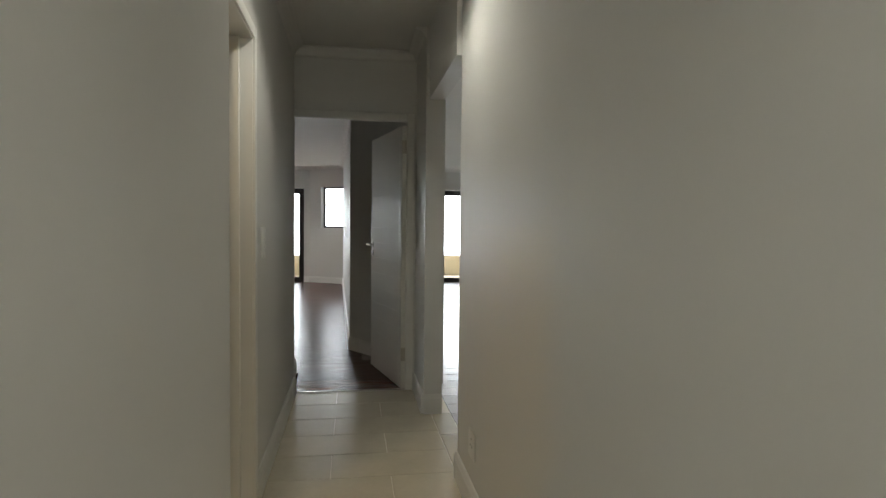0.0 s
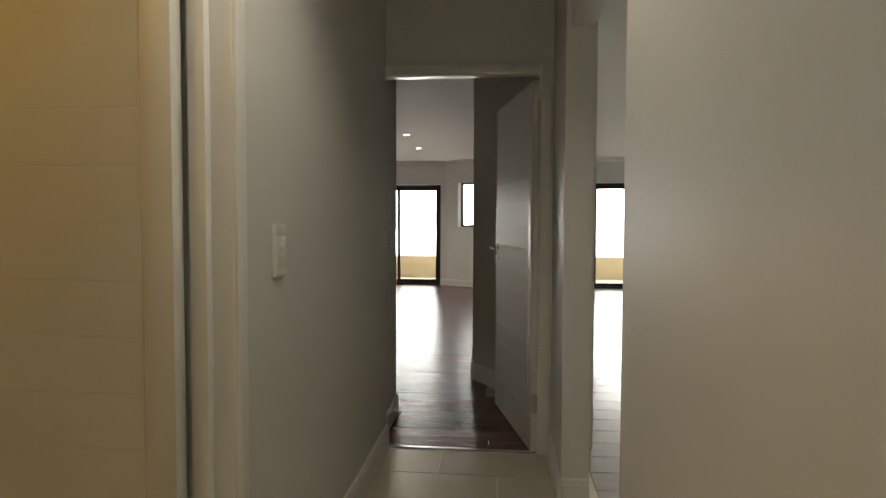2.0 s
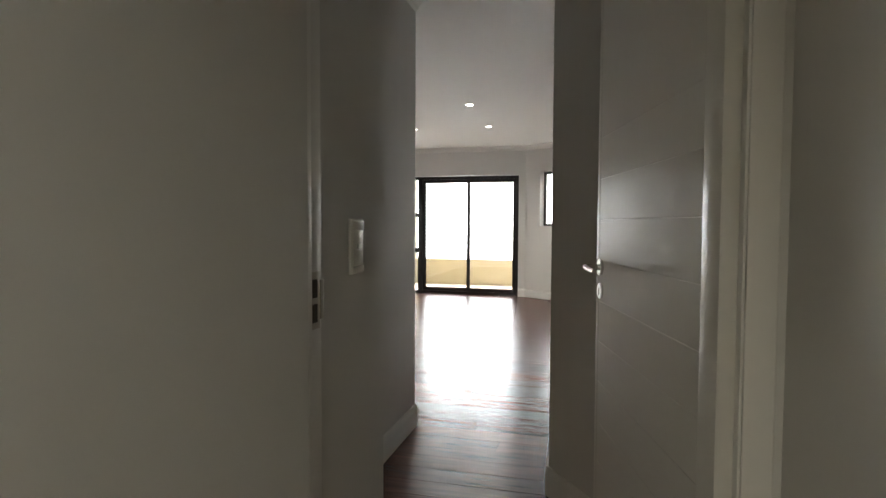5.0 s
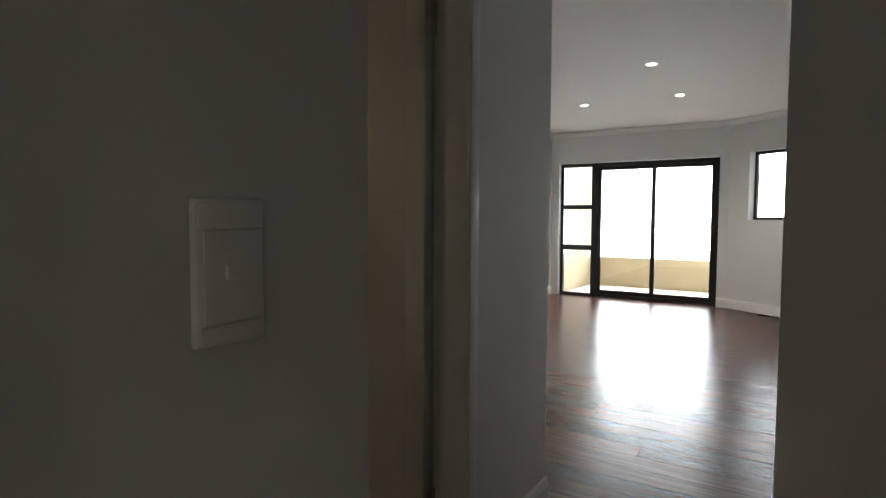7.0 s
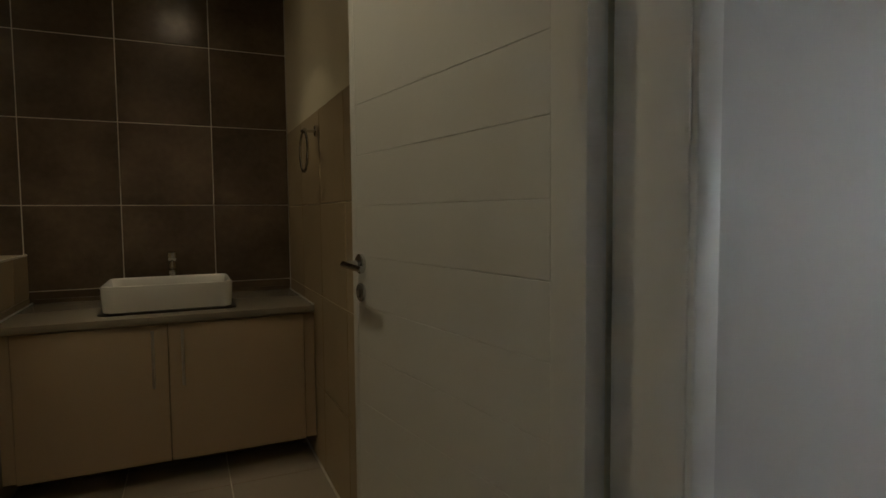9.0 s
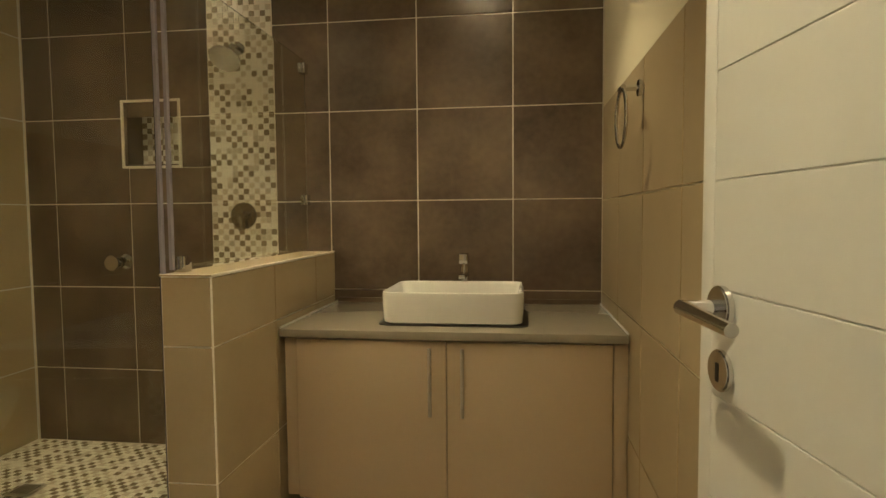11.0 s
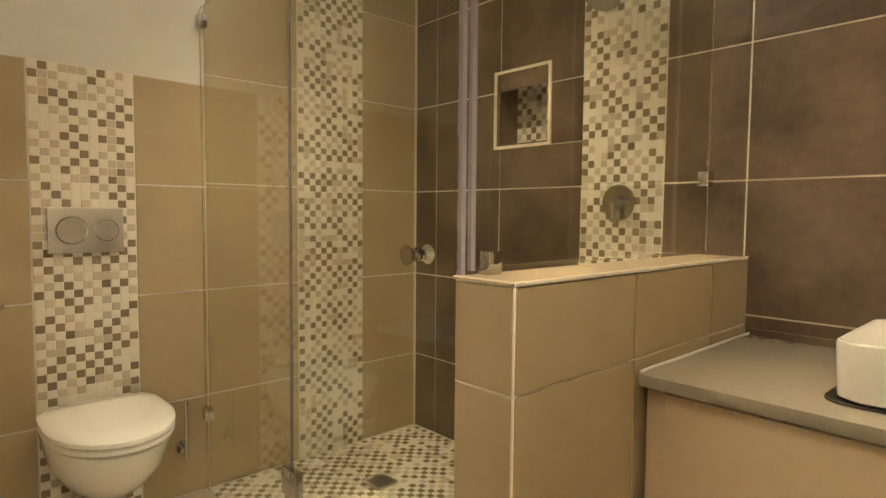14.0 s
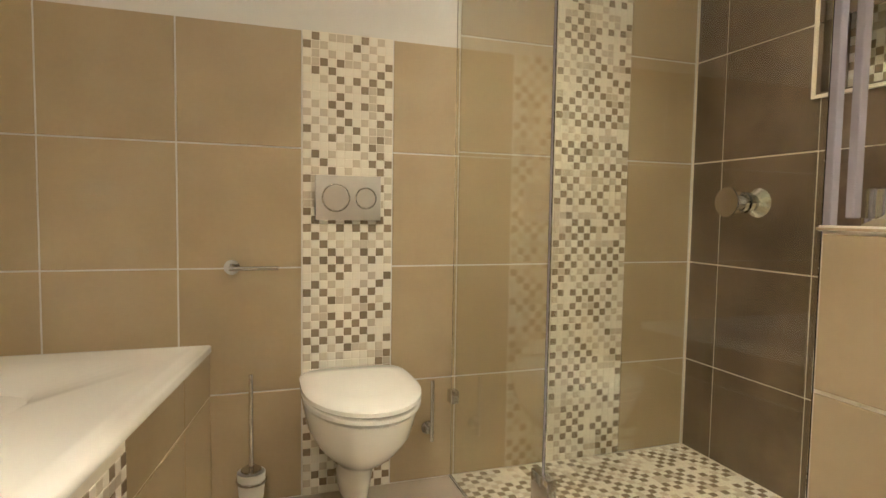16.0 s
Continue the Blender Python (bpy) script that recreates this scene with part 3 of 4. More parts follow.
slab("wall_balcony_end", [C(4.85, 8.85), C(5.0, 8.85), C(5.0, 10.6), C(4.85, 10.6)], -0.3, 2.9, RENDER, "cream plastered balcony side wall", "wall")
slab("wall_outer", [C(0.36, 8.53), C(0.36, 8.88), C(1.2, 8.88), C(1.2, 8.53)], -0.3, 2.9, RENDER, "cream plastered outer wall", "wall")
slab("ground", [(-900, -900), (900, -900), (900, 900), (-900, 900)], -6.2, -6.0, GRASS, "distant ground far below the balcony", "ground")
BACK = glow("bright_hazy_sky", (0.93, 0.97, 1.0), 3.0)
slab("backdrop", [C(-45, 40), C(45, 40), C(45, 40.2), C(-45, 40.2)], -6, 30, BACK, "bright hazy sky beyond the balcony", "sky")
# Out of view; overhang reaches far enough to keep direct sun off indoor floors.
slab("roof", [C(-3.9, -5.7), C(5.7, -5.7), C(5.7, 10.2), C(-3.9, 10.2)], 2.9, 3.05, CEIL, "unseen flat roof slab, overhang deepened to keep sun out of the rooms", "roof")


# ---- switches and socket ----
def switch_plate(m, w, h, rockers, label):
    t = thing("light_switch", m, label, "light switch")
    part("plate", box(-w / 2, -0.010, -h / 2, w / 2, -0.0005, h / 2, 0.004, seg=3), PLASTIC, t)
    part("top_rib", box(-w / 2 + 0.003, -0.0135, h / 2 - 0.031, w / 2 - 0.003, -0.0095, h / 2 - 0.004, 0.0025), PLASTIC, t)
    part("bottom_rib", box(-w / 2 + 0.003, -0.0135, -h / 2 + 0.004, w / 2 - 0.003, -0.0095, -h / 2 + 0.022, 0.0025), PLASTIC, t)
    part("cover", box(-w / 2 + 0.010, -0.012, -h / 2 + 0.0235, w / 2 - 0.010, -0.0095, h / 2 - 0.0325, 0.001), PLASTIC, t)
    for k in range(rockers):
        z = (k - (rockers - 1) / 2) * 0.032
        part("rocker", box(-0.010, -0.018, z - 0.008, 0.010, -0.012, z + 0.008, 0.003), PLASTIC, t)
    return t


switch_plate(CM @ pose(-0.072, 0.362, 1.162, 0, 0, 90), 0.085, 0.15, 1, "white single light switch on the passage wall")
switch_plate(CM @ pose(-0.02, -1.53, 1.165, 0, 0, 90), 0.085, 0.15, 2, "white double light switch on the corridor wall")
switch_plate(CM @ pose(0.33, 3.4, 1.17, 0, 0, -89), 0.085, 0.15, 1, "white light switch on the bedroom wall")
sk = thing("wall_socket", CM @ pose(0.926, -1.92, 0.30, 0, 0, -90), "white power socket low on the corridor wall", "socket")
part("plate", box(-0.06, -0.009, -0.06, 0.06, -0.0005, 0.06, 0.004), PLASTIC, sk)
for x, z in ((0, 0.026), (-0.016, -0.004), (0.016, -0.004)):
    part("pin_hole", cyl((x, -0.0088, z), (x, -0.0095, z), 0.005), DARKFILL, sk)


def downlight(x, y, z, disc, label):
    t = thing("downlight", Matrix.Translation((x, y, z)), label, "downlight", "recessed ceiling downlights")
    part("ring", torus((0, 0, -0.003), 0.044, 0.006), TRIM, t)
    part("lens", cyl((0, 0, -0.006), (0, 0, -0.002), 0.038, n=24), disc, t, "glowing lamp lens")


for x, y in ((2.26, 6.58), (2.07, 8.0), (1.02, 7.9), (-0.1, 5.2)):
    downlight(x, y, H, LAMPON, "small round recessed ceiling downlight, lit")
    spot(x, y, H - 0.03, ROOM_W, SOFTW)
for x, y in ((5.69, 4.17), (5.49, 5.58), (6.91, 8.94), (5.3, 2.2), (7.2, 5.4)):
    downlight(x, y, H, LAMPON, "small round recessed ceiling downlight, lit")
    spot(x, y, H - 0.03, ROOM_W, SOFTW)
# Unseen corridor downlights, added to brighten its walls and floor.
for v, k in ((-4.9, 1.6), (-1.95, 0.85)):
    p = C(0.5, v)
    downlight(p.x, p.y, H, LAMPON, "small round recessed corridor downlight, unseen, added to light the corridor")
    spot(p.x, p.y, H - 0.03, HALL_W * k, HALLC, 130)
for x, y, k in BATH_LAMPS:
    downlight(x, y, BH, LAMPW, "warm recessed bathroom downlight, lit")
    spot(x, y, BH - 0.03, BATH_W * k, WARM, 104)
p = C(-0.75, -2.5)
downlight(p.x, p.y, H - 0.05, LAMPW, "warm recessed downlight in the side room, lit")
spot(p.x, p.y, H - 0.08, STORE_W, AMBER)

# ---- bathroom things ----
hw = thing("half_wall", Matrix.Identity(4), "low beige tiled partition between shower and vanity", "partition", kind="structure")
part("core", box(0.0, 1.531, 0, 1.161, 1.691, 1.026), GROUT, hw, smooth=False)

van = thing("vanity_cabinet", pose(0, 1.705, 0), "beige laminate double-door vanity cabinet under a stone top", "cabinet")
part("body", box(0.012, 0.012, 0.116, 0.665, 1.283, 0.744, 0.001), CABD, van)
# Coloured near-black to give the dark recess below the cabinet.
part("plinth", box(0.012, 0.05, 0.0, 0.42, 1.25, 0.116), DARKFILL, van, "recessed plinth, near-black for the shade under the cabinet")
for y0, y1, hy in ((0.055, 0.632, 0.575), (0.638, 1.235, 0.695)):
    dr = part("door", box(0.666, y0, 0.112, 0.685, y1, 0.735, 0.0015), CAB, van)
    hb = cyl((0.712, hy, 0.46), (0.712, hy, 0.715), 0.0065, n=14)
    for z in (0.49, 0.685):
        cyl((0.684, hy, z), (0.712, hy, z), 0.004, n=10, bm=hb)
    part("handle", hb, SATIN, dr, "satin steel bar handle")
for y0, y1 in ((0.004, 0.05), (1.24, 1.29)):
    part("filler_strip", box(0.64, y0, 0.116, 0.672, y1, 0.735, 0.001), CAB, van)
top = tagged(link_mesh("worktop", box(0.010, 1.704, 0.747, 0.712, 2.990, 0.778, 0.003), STONE, smooth=True), "polished grey engineered stone vanity top", "worktop")
rimt = tagged(link_mesh("trim_upstand", box(0.009, 1.712, 0.7785, 0.018, 2.988, 0.80, 0.001), DTILE), "dark tile strip along the back of the vanity top", "trim", kind="structure")

for a in ((0.010, 1.7045, 0.7782, 0.708, 1.711, 0.786), (0.019, 2.984, 0.7782, 0.708, 2.990, 0.786)):
    tagged(link_mesh("trim_caulk", box(*a, 0.002), TRIM), "white silicone bead along the vanity top", "trim", kind="structure")

bas = thing("wash_basin", pose(0.415, 2.35, 0.779), "white rectangular ceramic vessel basin on the vanity top", "basin")
W2, D2 = 0.277, 0.205


def br2(i, z, r):
    return rrect(-D2 + i, -W2 + i, D2 - i, W2 - i, r, z)


part("bowl", loft([br2(0.02, 0.004, 0.04), br2(0.006, 0.012, 0.05), br2(0.002, 0.06, 0.055), br2(0.0, 0.120, 0.055), br2(0.0015, 0.127, 0.054), br2(0.006, 0.130, 0.05), br2(0.011, 0.127, 0.045),
                   br2(0.016, 0.115, 0.045), br2(0.03, 0.05, 0.05), br2(0.06, 0.03, 0.05), br2(0.13, 0.024, 0.04)]), CERAM, bas)
# Dark sheet, wider at both ends, paints the basin's shadow on the stone.
part("shadow_sheet", loft([rrect(-D2 - 0.005, -W2 - 0.016, D2 - 0.004, W2 + 0.016, 0.05, z) for z in (-0.0005, 0.004)]), DARKFILL, bas, "dark sheet under the basin, standing in for its shadow on the top")
part("waste", cyl((0, 0, 0.024), (0, 0, 0.028), 0.022, n=24, bevel=0.001), CHROME, bas, "chrome waste")
tap = thing("basin_tap", pose(0.150, 2.36, 0.779), "chrome single-lever pillar tap behind the basin", "tap")
part("body", cyl((0, 0, 0), (0, 0, 0.19), 0.021, 0.019, n=24, bevel=0.002), CHROME, tap)
part("spout", box(0.01, -0.016, 0.145, 0.14, 0.016, 0.165, 0.005), CHROME, tap)
part("lever", box(-0.024, -0.021, 0.205, 0.07, 0.021, 0.252, 0.006), CHROME, tap)
part("collar", cyl((0, 0, 0.19), (0, 0, 0.206), 0.015, n=20), CHROME, tap)

# shower
GX = 1.135
sc = thing("shower_screen", Matrix.Identity(4), "frameless clear glass shower enclosure with chrome clamps", "shower screen")


def sheet(name, *a):
    o = part(name, box(*a, 0.001), SHGLASS, sc, "clear toughened glass", smooth=False)
    o.visible_shadow = False
    return o


sheet("fixed_panel", GX - 0.005, 0.012, 0.01, GX + 0.005, 0.755, 1.97)
sdoor = sheet("glass_door", GX - 0.005, 0.765, 0.015, GX + 0.005, 1.512, 1.97)
sheet("return_panel", 0.012, 1.552, 1.042, GX + 0.002, 1.562, 1.97)
for z in (0.30, 1.90):
    part("hinge_clamp", box(GX - 0.018, 0.715, z - 0.045, GX + 0.018, 0.805, z + 0.045, 0.003), CHROME, sc, "chrome glass hinge")
for z in (0.33, 1.915):
    part("wall_clamp", box(GX - 0.02, 0.009, z - 0.025, GX + 0.02, 0.055, z + 0.025, 0.003), CHROME, sc)
part("wall_clamp", box(0.009, 1.536, 1.26, 0.055, 1.578, 1.31, 0.003), CHROME, sc)
part("wall_clamp", box(0.009, 1.536, 1.90, 0.055, 1.578, 1.95, 0.003), CHROME, sc)
part("sill_clamp", box(1.066, 1.540, 1.031, 1.106, 1.575, 1.082, 0.003), CHROME, sc)
KY = 1.375
kb = cyl((GX - 0.03, KY, 1.065), (GX + 0.03, KY, 1.065), 0.011, n=20)
for s in (-1, 1):
    cyl((GX + s * 0.020, KY, 1.065), (GX + s * 0.036, KY, 1.065), 0.012, 0.025, n=28, bm=kb, bevel=0.002)
    cyl((GX + s * 0.005, KY, 1.065), (GX + s * 0.012, KY, 1.065), 0.017, n=28, bm=kb)
part("knob", kb, CHROME, sdoor, "round chrome double knob")
for x, y in ((GX, 1.520), (GX + 0.007, 1.556)):
    part("seal_strip", box(x - 0.007, y - 0.006, 0.02 if y < 1.53 else 1.042, x + 0.007, y + 0.006, 1.97, 0.002), SEAL, sc, "clear plastic seal strip", smooth=False)
# Grey joint strip added to lighten the glass edges, which render black.
part("seal_strip", box(GX - 0.0055, 0.7555, 0.02, GX + 0.0055, 0.7645, 1.968, 0.001), SEAL, sc, "clear plastic seal strip", smooth=False)
mix = thing("shower_mixer", pose(0.011, 1.22, 1.21), "round chrome shower mixer on the mosaic strip", "shower mixer")
part("plate", cyl((0, 0, 0), (0.008, 0, 0), 0.068, n=40, bevel=0.002), CHROME, mix)
part("body", cyl((0.008, 0, 0), (0.05, 0, 0), 0.026, n=28, bevel=0.003), CHROME, mix)
part("lever", box(0.036, -0.008, -0.075, 0.052, 0.008, 0.0, 0.004), CHROME, mix)
sh = thing("shower_rose", pose(0.011, 1.22, 1.98), "chrome shower arm with a round rose", "shower head")
part("flange", cyl((0, 0, 0.06), (0.008, 0, 0.06), 0.028, n=28, bevel=0.002), CHROME, sh)
arm = cyl((0, 0, 0.06), (0.08, 0, 0.06), 0.009, n=16)
cyl((0.075, 0, 0.062), (0.13, 0, 0.0), 0.009, n=16, bm=arm)
part("arm", arm, CHROME, sh)
part("rose", cyl((0.125, 0, 0.005), (0.155, 0, -0.03), 0.025, 0.075, n=32, bevel=0.003), CHROME, sh)
dr = thing("shower_drain", pose(0.56, 0.45, 0.006, 0, 0, 0), "square satin steel floor drain", "drain")
part("frame", box(-0.055, -0.055, 0, 0.055, 0.055, 0.006, 0.001), SATIN, dr)
for k in range(6):
    part("slot", box(-0.04, -0.042 + k * 0.015, 0.0058, 0.04, -0.036 + k * 0.015, 0.0068), DARKFILL, dr)

# niche lining
nic = thing("wall_niche", Matrix.Identity(4), "recessed tiled shower niche with a pale edge trim", "niche", kind="structure")
part("side", box(-0.14, 0.578, 1.472, -0.001, 0.586, 1.798), DTILE, nic)
part("side", box(-0.14, 0.870, 1.472, -0.001, 0.878, 1.798), DTILE, nic)
part("soffit", box(-0.14, 0.586, 1.790, -0.001, 0.870, 1.798), DTILE, nic)
part("sill", box(-0.14, 0.586, 1.472, -0.001, 0.870, 1.480), DTILE, nic)
part("back", box(-0.148, 0.578, 1.472, -0.140, 0.878, 1.798), GROUT, nic)
for a in ((-0.001, 0.568, 1.46, 0.013, 0.580, 1.81), (-0.001, 0.876, 1.46, 0.013, 0.888, 1.81), (-0.001, 0.580, 1.798, 0.013, 0.876, 1.81), (-0.001, 0.580, 1.46, 0.013, 0.876, 1.472)):
    part("edge_trim", box(*a, 0.001), GROUT, nic)

# toilet
wc = thing("toilet", pose(1.545, 0.012, 0), "white wall-hung toilet with the lid closed", "toilet")


def oval(w, y0, y1, z, n=48, p=2.05, back=0.6):
    pts = []
    cy = y0 + (y1 - y0) * 0.42
    for i in range(n):
        a = 2 * math.pi * i / n
        c, s = math.cos(a), math.sin(a)
        q = p if s > 0 else 5
        x = w / 2 * math.copysign(abs(c) ** (2 / q), c)
        y = cy + (y1 - cy if s > 0 else cy - y0) * math.copysign(abs(s) ** (2 / q), s)
        pts.append((x, y, z))
    return pts


part("bowl", loft([oval(0.05, 0.0, 0.21, 0.045), oval(0.085, 0.0, 0.235, 0.052), oval(0.105, 0.0, 0.25, 0.075), oval(0.12, 0.0, 0.265, 0.14), oval(0.135, 0.0, 0.285, 0.19), oval(0.165, 0.0, 0.315, 0.215), oval(0.225, 0.0, 0.375, 0.245), oval(0.285, 0.0, 0.44, 0.29), oval(0.335, 0.0, 0.495, 0.345), oval(0.36, 0.0, 0.525, 0.415), oval(0.362, 0.0, 0.53, 0.432), oval(0.35, 0.0, 0.52, 0.437)]), CERAM, wc)
part("seat", loft([oval(0.365, 0.06, 0.532, 0.441), oval(0.374, 0.055, 0.54, 0.445), oval(0.374, 0.055, 0.54, 0.456), oval(0.366, 0.06, 0.534, 0.460)]), CERAM, wc)
part("lid", loft([oval(0.370, 0.055, 0.536, 0.464), oval(0.378, 0.05, 0.543, 0.468), oval(0.376, 0.05, 0.542, 0.480), oval(0.35, 0.07, 0.52, 0.489), oval(0.26, 0.14, 0.43, 0.494)]), CERAM, wc)
part("lid_hinge", cyl((-0.15, 0.045, 0.462), (0.15, 0.045, 0.462), 0.013, n=16), CERAM, wc)
fl = thing("flush_plate", pose(1.548, 0.011, 1.090), "matt chrome dual flush plate with two round buttons", "flush plate")
part("plate", box(-0.118, 0, -0.08, 0.118, 0.012, 0.08, 0.003), GREYP, fl)
for x, r in ((0.046, 0.048), (-0.062, 0.037)):
    part("button_ring", torus((x, 0.0122, 0), r, 0.003, "y", 40), CHROME, fl)
    part("button", cyl((x, 0.011, 0), (x, 0.0145, 0), r - 0.003, n=40, bevel=0.001), GREYP, fl)
tp = thing("toilet_roll_holder", pose(1.945, 0.009, 0.845), "chrome wall-mounted toilet roll arm, empty", "roll holder")
part("rose", cyl((0, 0, 0), (0, 0.012, 0), 0.026, n=28, bevel=0.002), CHROME, tp)
ab = cyl((0, 0.01, 0), (0, 0.062, 0), 0.009, n=16)
cyl((0.008, 0.06, 0), (-0.15, 0.06, 0), 0.0075, n=16, bm=ab)
part("arm", ab, CHROME, tp)
tb = thing("toilet_brush", pose(1.885, 0.012, 0), "toilet brush in a frosted glass cup on a chrome ring", "toilet brush")
part("cup", loft([[(0.036 * k * math.cos(a * math.pi / 14), 0.085 + 0.036 * k * math.sin(a * math.pi / 14), z) for a in range(28)] for k, z in ((0.7, 0.03), (0.95, 0.036), (1.15, 0.08), (1.3, 0.155), (1.2, 0.155), (1.05, 0.09))]), FROST, tb, "frosted glass cup")
part("ring", torus((0, 0.085, 0.125), 0.047, 0.005), CHROME, tb)
part("stem", cyl((0, 0.085, 0.15), (0, 0.085, 0.49), 0.0075, n=14, bevel=0.002), CHROME, tb)
bb = cyl((0, 0, 0.125), (0, 0.04, 0.125), 0.006, n=12)
cyl((0, 0, 0.125), (0, 0.008, 0.125), 0.024, n=24, bm=bb)
part("bracket", bb, CHROME, tb)
part("lid", cyl((0, 0.085, 0.156), (0, 0.085, 0.165), 0.035, n=24, bevel=0.002), CHROME, tb)
sr = thing("spare_roll_post", pose(1.235, 0.010, 0.21), "upright chrome spare roll post on the wall", "roll holder")
part("rose", cyl((0, 0, 0), (0, 0.010, 0), 0.026, n=28, bevel=0.002), CHROME, sr)
ab = cyl((0, 0.008, 0), (0, 0.062, 0), 0.008, n=14)
cyl((0, 0.06, -0.035), (0, 0.06, 0.20), 0.0075, n=14, bm=ab)
part("post", ab, CHROME, sr)

# towel ring on the north wall
tr = thing("towel_ring", pose(0.86, 2.991, 1.60), "chrome towel ring hanging from a wall bracket", "towel ring")
part("rose", cyl((0, 0, 0), (0, -0.012, 0), 0.026, n=28, bevel=0.002), CHROME, tr)
ab = cyl((0, -0.01, 0), (0, -0.062, 0), 0.009, n=16)
cyl((-0.03, -0.062, 0.0), (0.03, -0.062, 0.0), 0.008, n=16, bm=ab)
part("arm", ab, CHROME, tr)
part("ring", torus((0, -0.062, -0.095), 0.09, 0.006, "y", 40), CHROME, tr)

# bath
bt = thing("bathtub", Matrix.Identity(4), "white built-in bathtub with a tiled side", "bathtub")


def bath_ring(inset, z):
    q = [(2.012, 0.011), (2.25, 1.50), (2.925, 1.50), (3.075, 0.011)]
    c = Vector((2.58, 0.75))
    out = []
    for x, y in q:
        d = Vector((x, y)) - c
        out.append(c + Vector((d.x - math.copysign(inset, d.x), d.y - math.copysign(inset, d.y))))
    pts = []
    n = 8
    r = 0.22 if inset > 0.06 else 0.0
    for k in range(4):
        p, a, b = out[k], out[k - 1], out[(k + 1) % 4]
        d0, d1 = (a - p).normalized(), (b - p).normalized()
        for i in range(n):
            s = i / (n - 1)
            e = (1 - s) ** 2 * (p + d0 * r) + 2 * s * (1 - s) * p + s * s * (p + d1 * r) if r else p + (d0 * (0.004 * (1 - s)) + d1 * 0.004 * s)
            pts.append((e.x, e.y, z))
    return pts


part("tub", loft([bath_ring(0.0, 0.555), bath_ring(0.0, 0.574), bath_ring(0.004, 0.580), bath_ring(0.045, 0.589), bath_ring(0.0595, 0.588), bath_ring(0.12, 0.583), bath_ring(0.33, 0.570), bath_ring(0.345, 0.555), bath_ring(0.36, 0.40), bath_ring(0.38, 0.22), bath_ring(0.42, 0.19)]), ACRYL, bt)
part("apron", prism([(2.020, 0.011), (2.258, 1.49), (2.34, 1.49), (2.10, 0.011)], 0.0, 0.555), GROUT, bt, smooth=False)
part("end_wall", prism([(2.34, 1.42), (2.34, 1.49), (2.93, 1.49), (2.93, 1.42)], 0.0, 0.555), GROUT, bt, smooth=False)

# ---- tiles, mosaics and planks ----
ZS = [0.0, 0.40, 0.84, 1.278, 1.718, 2.15, 2.5]
west = bpy.data.objects["wall_bathroom_west"]
pw = plane((0, 0, 0), (0, 1, 0), (0, 0, 1))
tile_field(west, pw, [0.009, 0.172, 0.60, 1.045], ZS, DTILE, skip=lambda y, z: 0.60 < y and 1.278 < z < 1.718 or (0.172 < y < 0.60 and 1.718 < z < 1.8))
for a in ((0.60, 1.278, 1.045, 1.46), (0.888, 1.46, 1.045, 1.718)):
    tile_field(west, pw, [a[0], a[2]], [a[1], a[3]], DTILE, gap=0.003)
tile_field(west, pw, [1.392, 1.68, 2.12, 2.58, 2.995], ZS, DTILE)
mosaic(west, plane((0, 1.047, 0), (0, 1, 0), (0, 0, 1)), 0.343, 2.5, 1.05, 1.62)
south = bpy.data.objects["wall_bathroom_south"]
ps = plane((3.1, 0, 0), (-1, 0, 0), (0, 0, 1))
X = lambda *xs: [3.1 - x for x in xs]
ZT = [0.0, 0.40, 0.84, 1.262, 1.672]
tile_field(south, ps, X(3.1, 2.905, 2.510, 2.115, 1.710), ZT, BTILE)
tile_field(south, ps, X(1.383, 1.115), ZT, BTILE)
tile_field(south, ps, X(1.115, 0.700), ZS, BTILE)
tile_field(south, ps, X(0.347, 0.009), ZS, BTILE)
mosaic(south, plane((1.708, 0, 0), (-1, 0, 0), (0, 0, 1)), 0.323, 1.672, 0.45, 1.0)
mosaic(south, plane((0.698, 0, 0), (-1, 0, 0), (0, 0, 1)), 0.35, 2.5, 0.9, 1.45)
north = bpy.data.objects["wall_bathroom_north"]
pn = plane((0, 3.0, 0), (1, 0, 0), (0, 0, 1))
tile_field(north, pn, [0.009, 0.43, 0.87, 1.31, 1.75, 2.19, 2.60], [0, 0.40, 0.84, 1.268, 1.700], BTILE)
tile_field(hw, plane((0, 1.691, 0), (1, 0, 0), (0, 0, 1)) @ pose(1.161, 0, 0, 0, 180, 0), [0.002, 0.445, 0.885, 1.158], [0, 0.385, 0.81, 1.024], BTILE, d=0.004)
tile_field(hw, plane((1.161, 1.531, 0), (0, 1, 0), (0, 0, 1)), [0.0, 0.16], [0, 0.385, 0.81, 1.024], BTILE, d=0.004)
tile_field(hw, plane((0.011, 1.531, 0), (1, 0, 0), (0, 0, 1)), [0.0, 0.27, 0.71, 1.15], [0, 0.385, 0.81, 1.024], BTILE, d=0.004)
tile_field(hw, plane((0.011, 1.523, 1.026), (1, 0, 0), (0, 1, 0)), [0, 0.28, 0.72, 1.160], [0, 0.176], BTILE, d=0.004)
part("edge_trim", box(0.012, 1.692, 1.0245, 1.166, 1.698, 1.0325, 0.001), GROUT, hw, "pale metal tile edge trim")
part("edge_trim", box(1.1617, 1.529, 1.0245, 1.167, 1.6915, 1.0325, 0.001), GROUT, hw)
part("corner_trim", box(1.1615, 1.6915, 0, 1.1655, 1.6955, 1.024, 0.0005), GROUT, hw)
ad = Vector((0.238, 1.479, 0)).normalized()
pa = plane(Vector((2.020, 0.011, 0)) + ad * 1.496, -ad, (0, 0, 1))
tile_field(bt, pa, [0.0, 0.418], [0, 0.40, 0.553], BTILE)
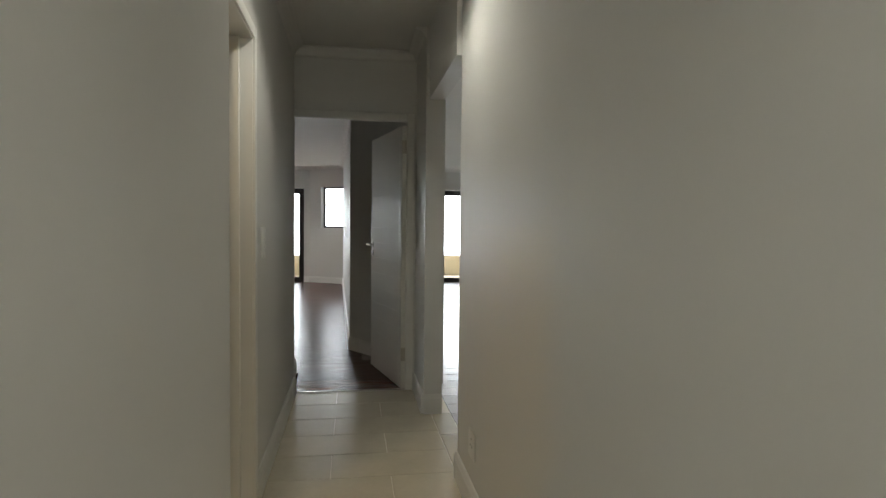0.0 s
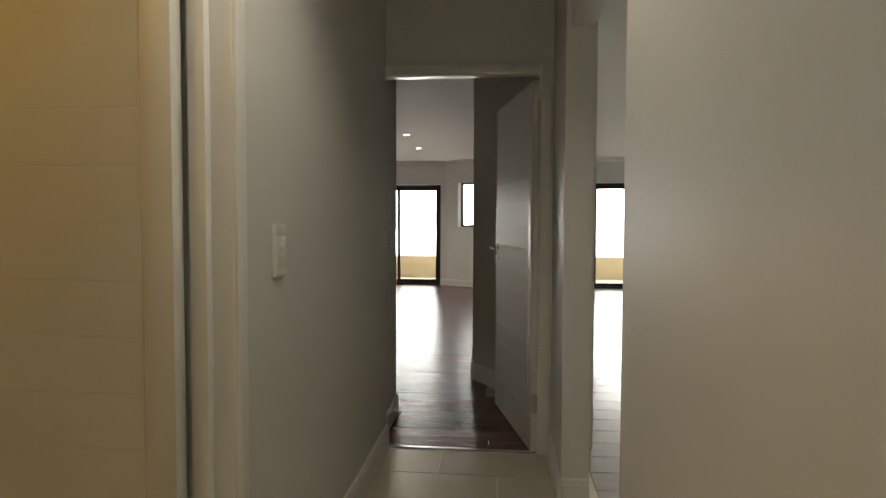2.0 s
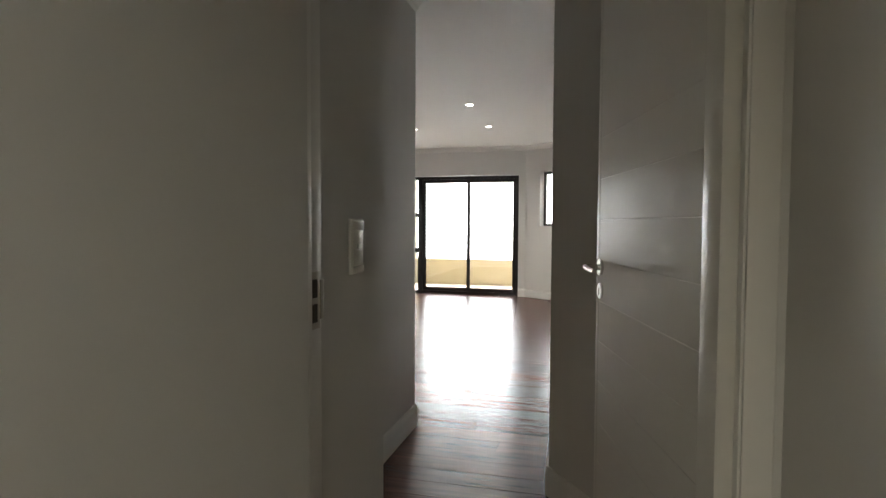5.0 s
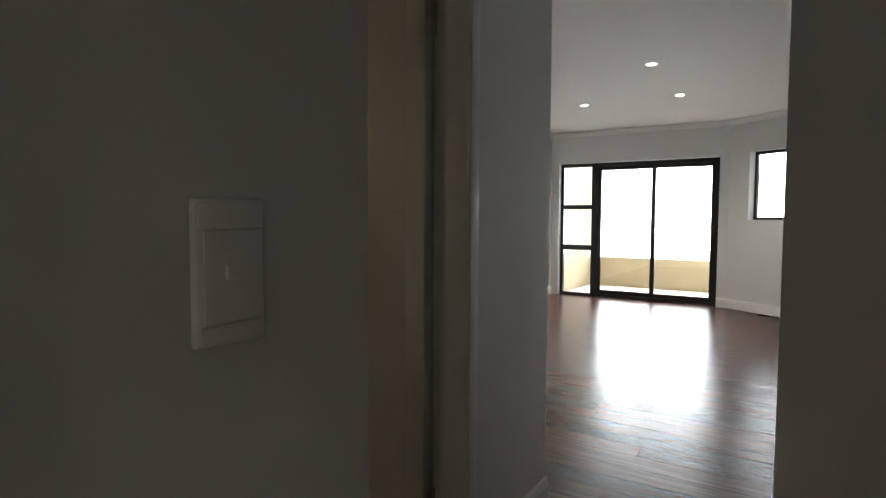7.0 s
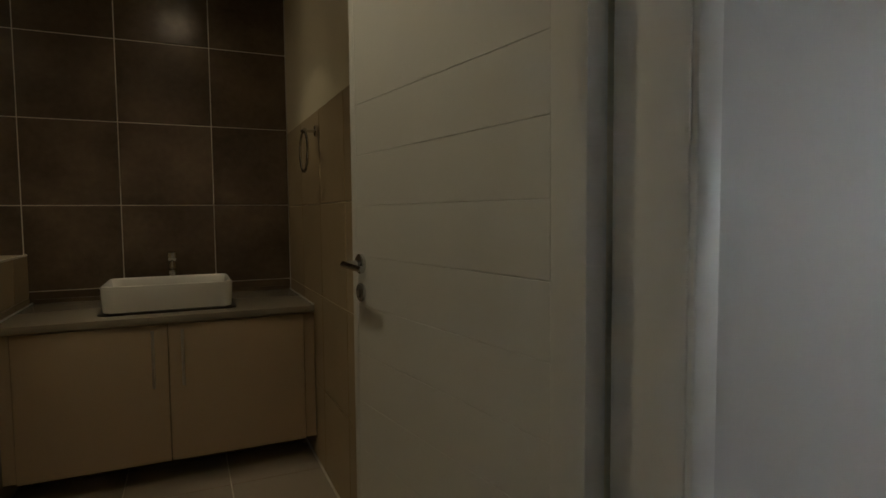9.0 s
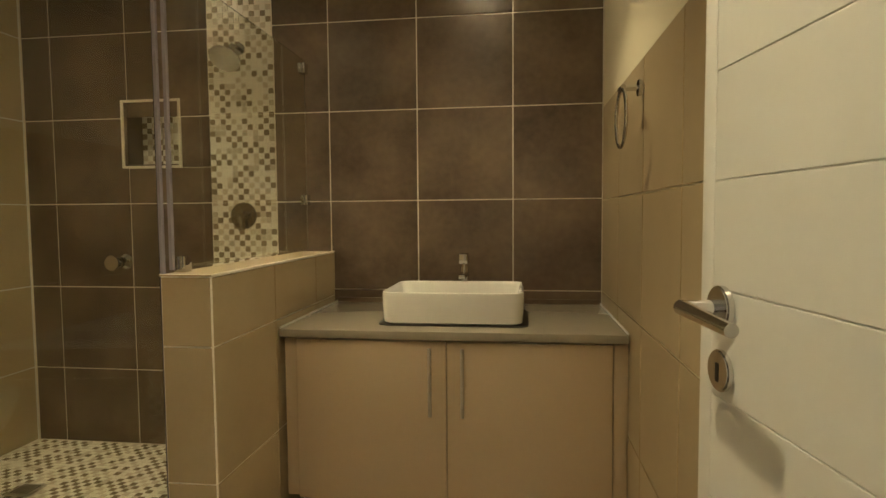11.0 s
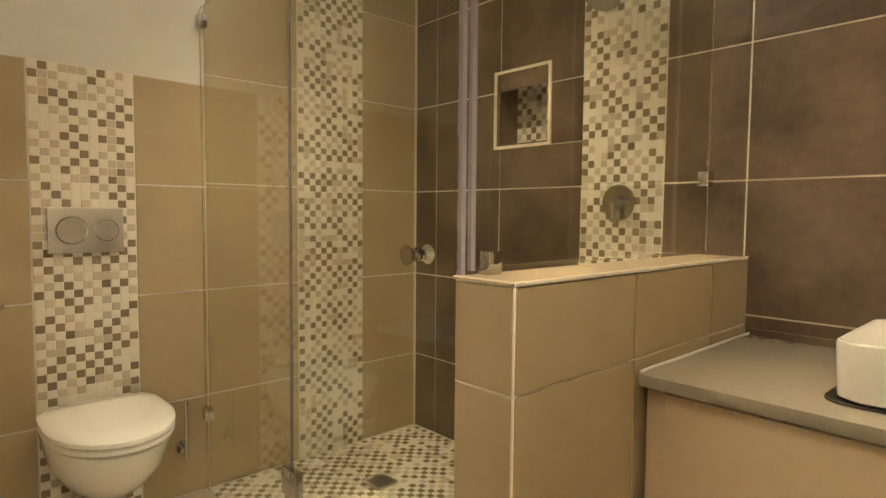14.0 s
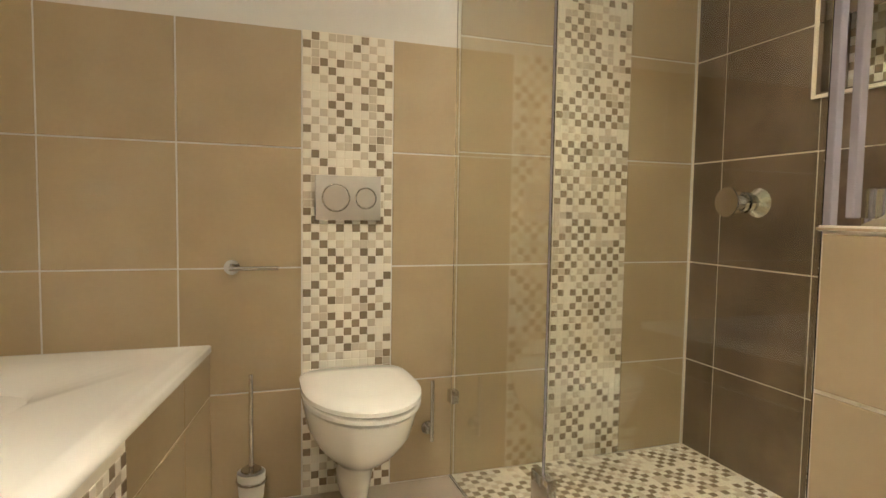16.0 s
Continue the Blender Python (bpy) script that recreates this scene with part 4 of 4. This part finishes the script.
tile_field(bt, pa, [0.742, 1.18, 1.494], [0, 0.40, 0.553], BTILE)
mosaic(bt, pa @ Matrix.Translation((0.42, 0, 0)), 0.32, 0.553, 0.0, 0.553)
pf = plane((0, 0, -0.005), (1, 0, 0), (0, 1, 0))
mosaic(bath_floor, plane((0.011, 0.011, -0.006), (1, 0, 0), (0, 1, 0)), 1.115, 1.51, 0.75, 0.92)
tile_field(bath_floor, pf, [1.14, 1.56, 2.0, 2.44, 2.84], [0.0, 0.42, 0.86, 1.30, 1.70, 2.14, 2.58, 2.99], BFLOOR, d=0.005)
tile_field(bath_floor, pf, [0.02, 0.45, 0.80, 1.14], [1.70, 2.14, 2.58, 2.99], BFLOOR, d=0.005)
part("shower_edge", box(1.128, 0.012, 0.0, 1.142, 1.53, 0.006), SATIN, bath_floor, "thin metal shower edge")

# niche back mosaic
mosaic(nic, plane((-0.139, 0.586, 1.480), (0, 1, 0), (0, 0, 1)), 0.284, 0.31, 0.0, 0.31, d=0.006, base=0.0042)

# corridor and living floor tiles
TF = CM @ pose(0, 0, -0.004)
for r, v0 in enumerate(np.arange(-3.6, 0.0, 0.30)):
    us = [-0.01] + [u for u in np.arange(-0.6 + (r % 2) * 0.30, 0.9, 0.60) if 0.1 < u < 0.8] + [0.93]
    tile_field(corridor_floor, TF, us, [v0, min(v0 + 0.30, -0.01)], FTILE, gap=0.004, d=0.005)
for r, v0 in enumerate(np.arange(-1.6, 8.28, 0.20)):
    start = 1.06 if v0 < 0.9 else 0.5
    us = [start] + [u for u in np.arange(-1.2 + (r % 3) * 0.4, 4.7, 1.2) if start + 0.15 < u < 4.5] + [4.70]
    tile_field(corridor_floor, TF, us, [v0, min(v0 + 0.20, 8.29)], LTILE, gap=0.004, d=0.005, name="plank_tile")
tile_field(corridor_floor, TF, [0.93, 1.06], [-1.56, -0.975, -0.575], FTILE, d=0.005)
# bedroom planks, laid across the room
rng = random.Random(4)
PFM = CM @ pose(0, 0, -0.005)
for v0 in np.arange(0.032, 8.66, 0.145):
    a, b = (-0.04, 0.99) if v0 < 0.55 else (-0.46, 0.92 - (v0 - 0.7) * 0.68 if v0 < 1.45 else 0.385) if v0 < 2.17 else (-3.07, 0.36)
    if v0 > 8.1:
        b = -0.1
    cuts, u = [a], a + rng.uniform(0.3, 1.5)
    while u < b - 0.25:
        cuts.append(u)
        u += rng.uniform(1.1, 1.9)
    cuts.append(b)
    tile_field(bed_floor, PFM, cuts, [v0, v0 + 0.145], WOOD, gap=0.002, name="plank", d=0.006, tilt=0.3)
tile_field(balcony, CM @ pose(0, 0, -0.03), list(np.arange(-3.4, 4.8, 0.45)), [8.88, 9.3, 9.75, 10.2, 10.58], TERR, gap=0.006, d=0.006)
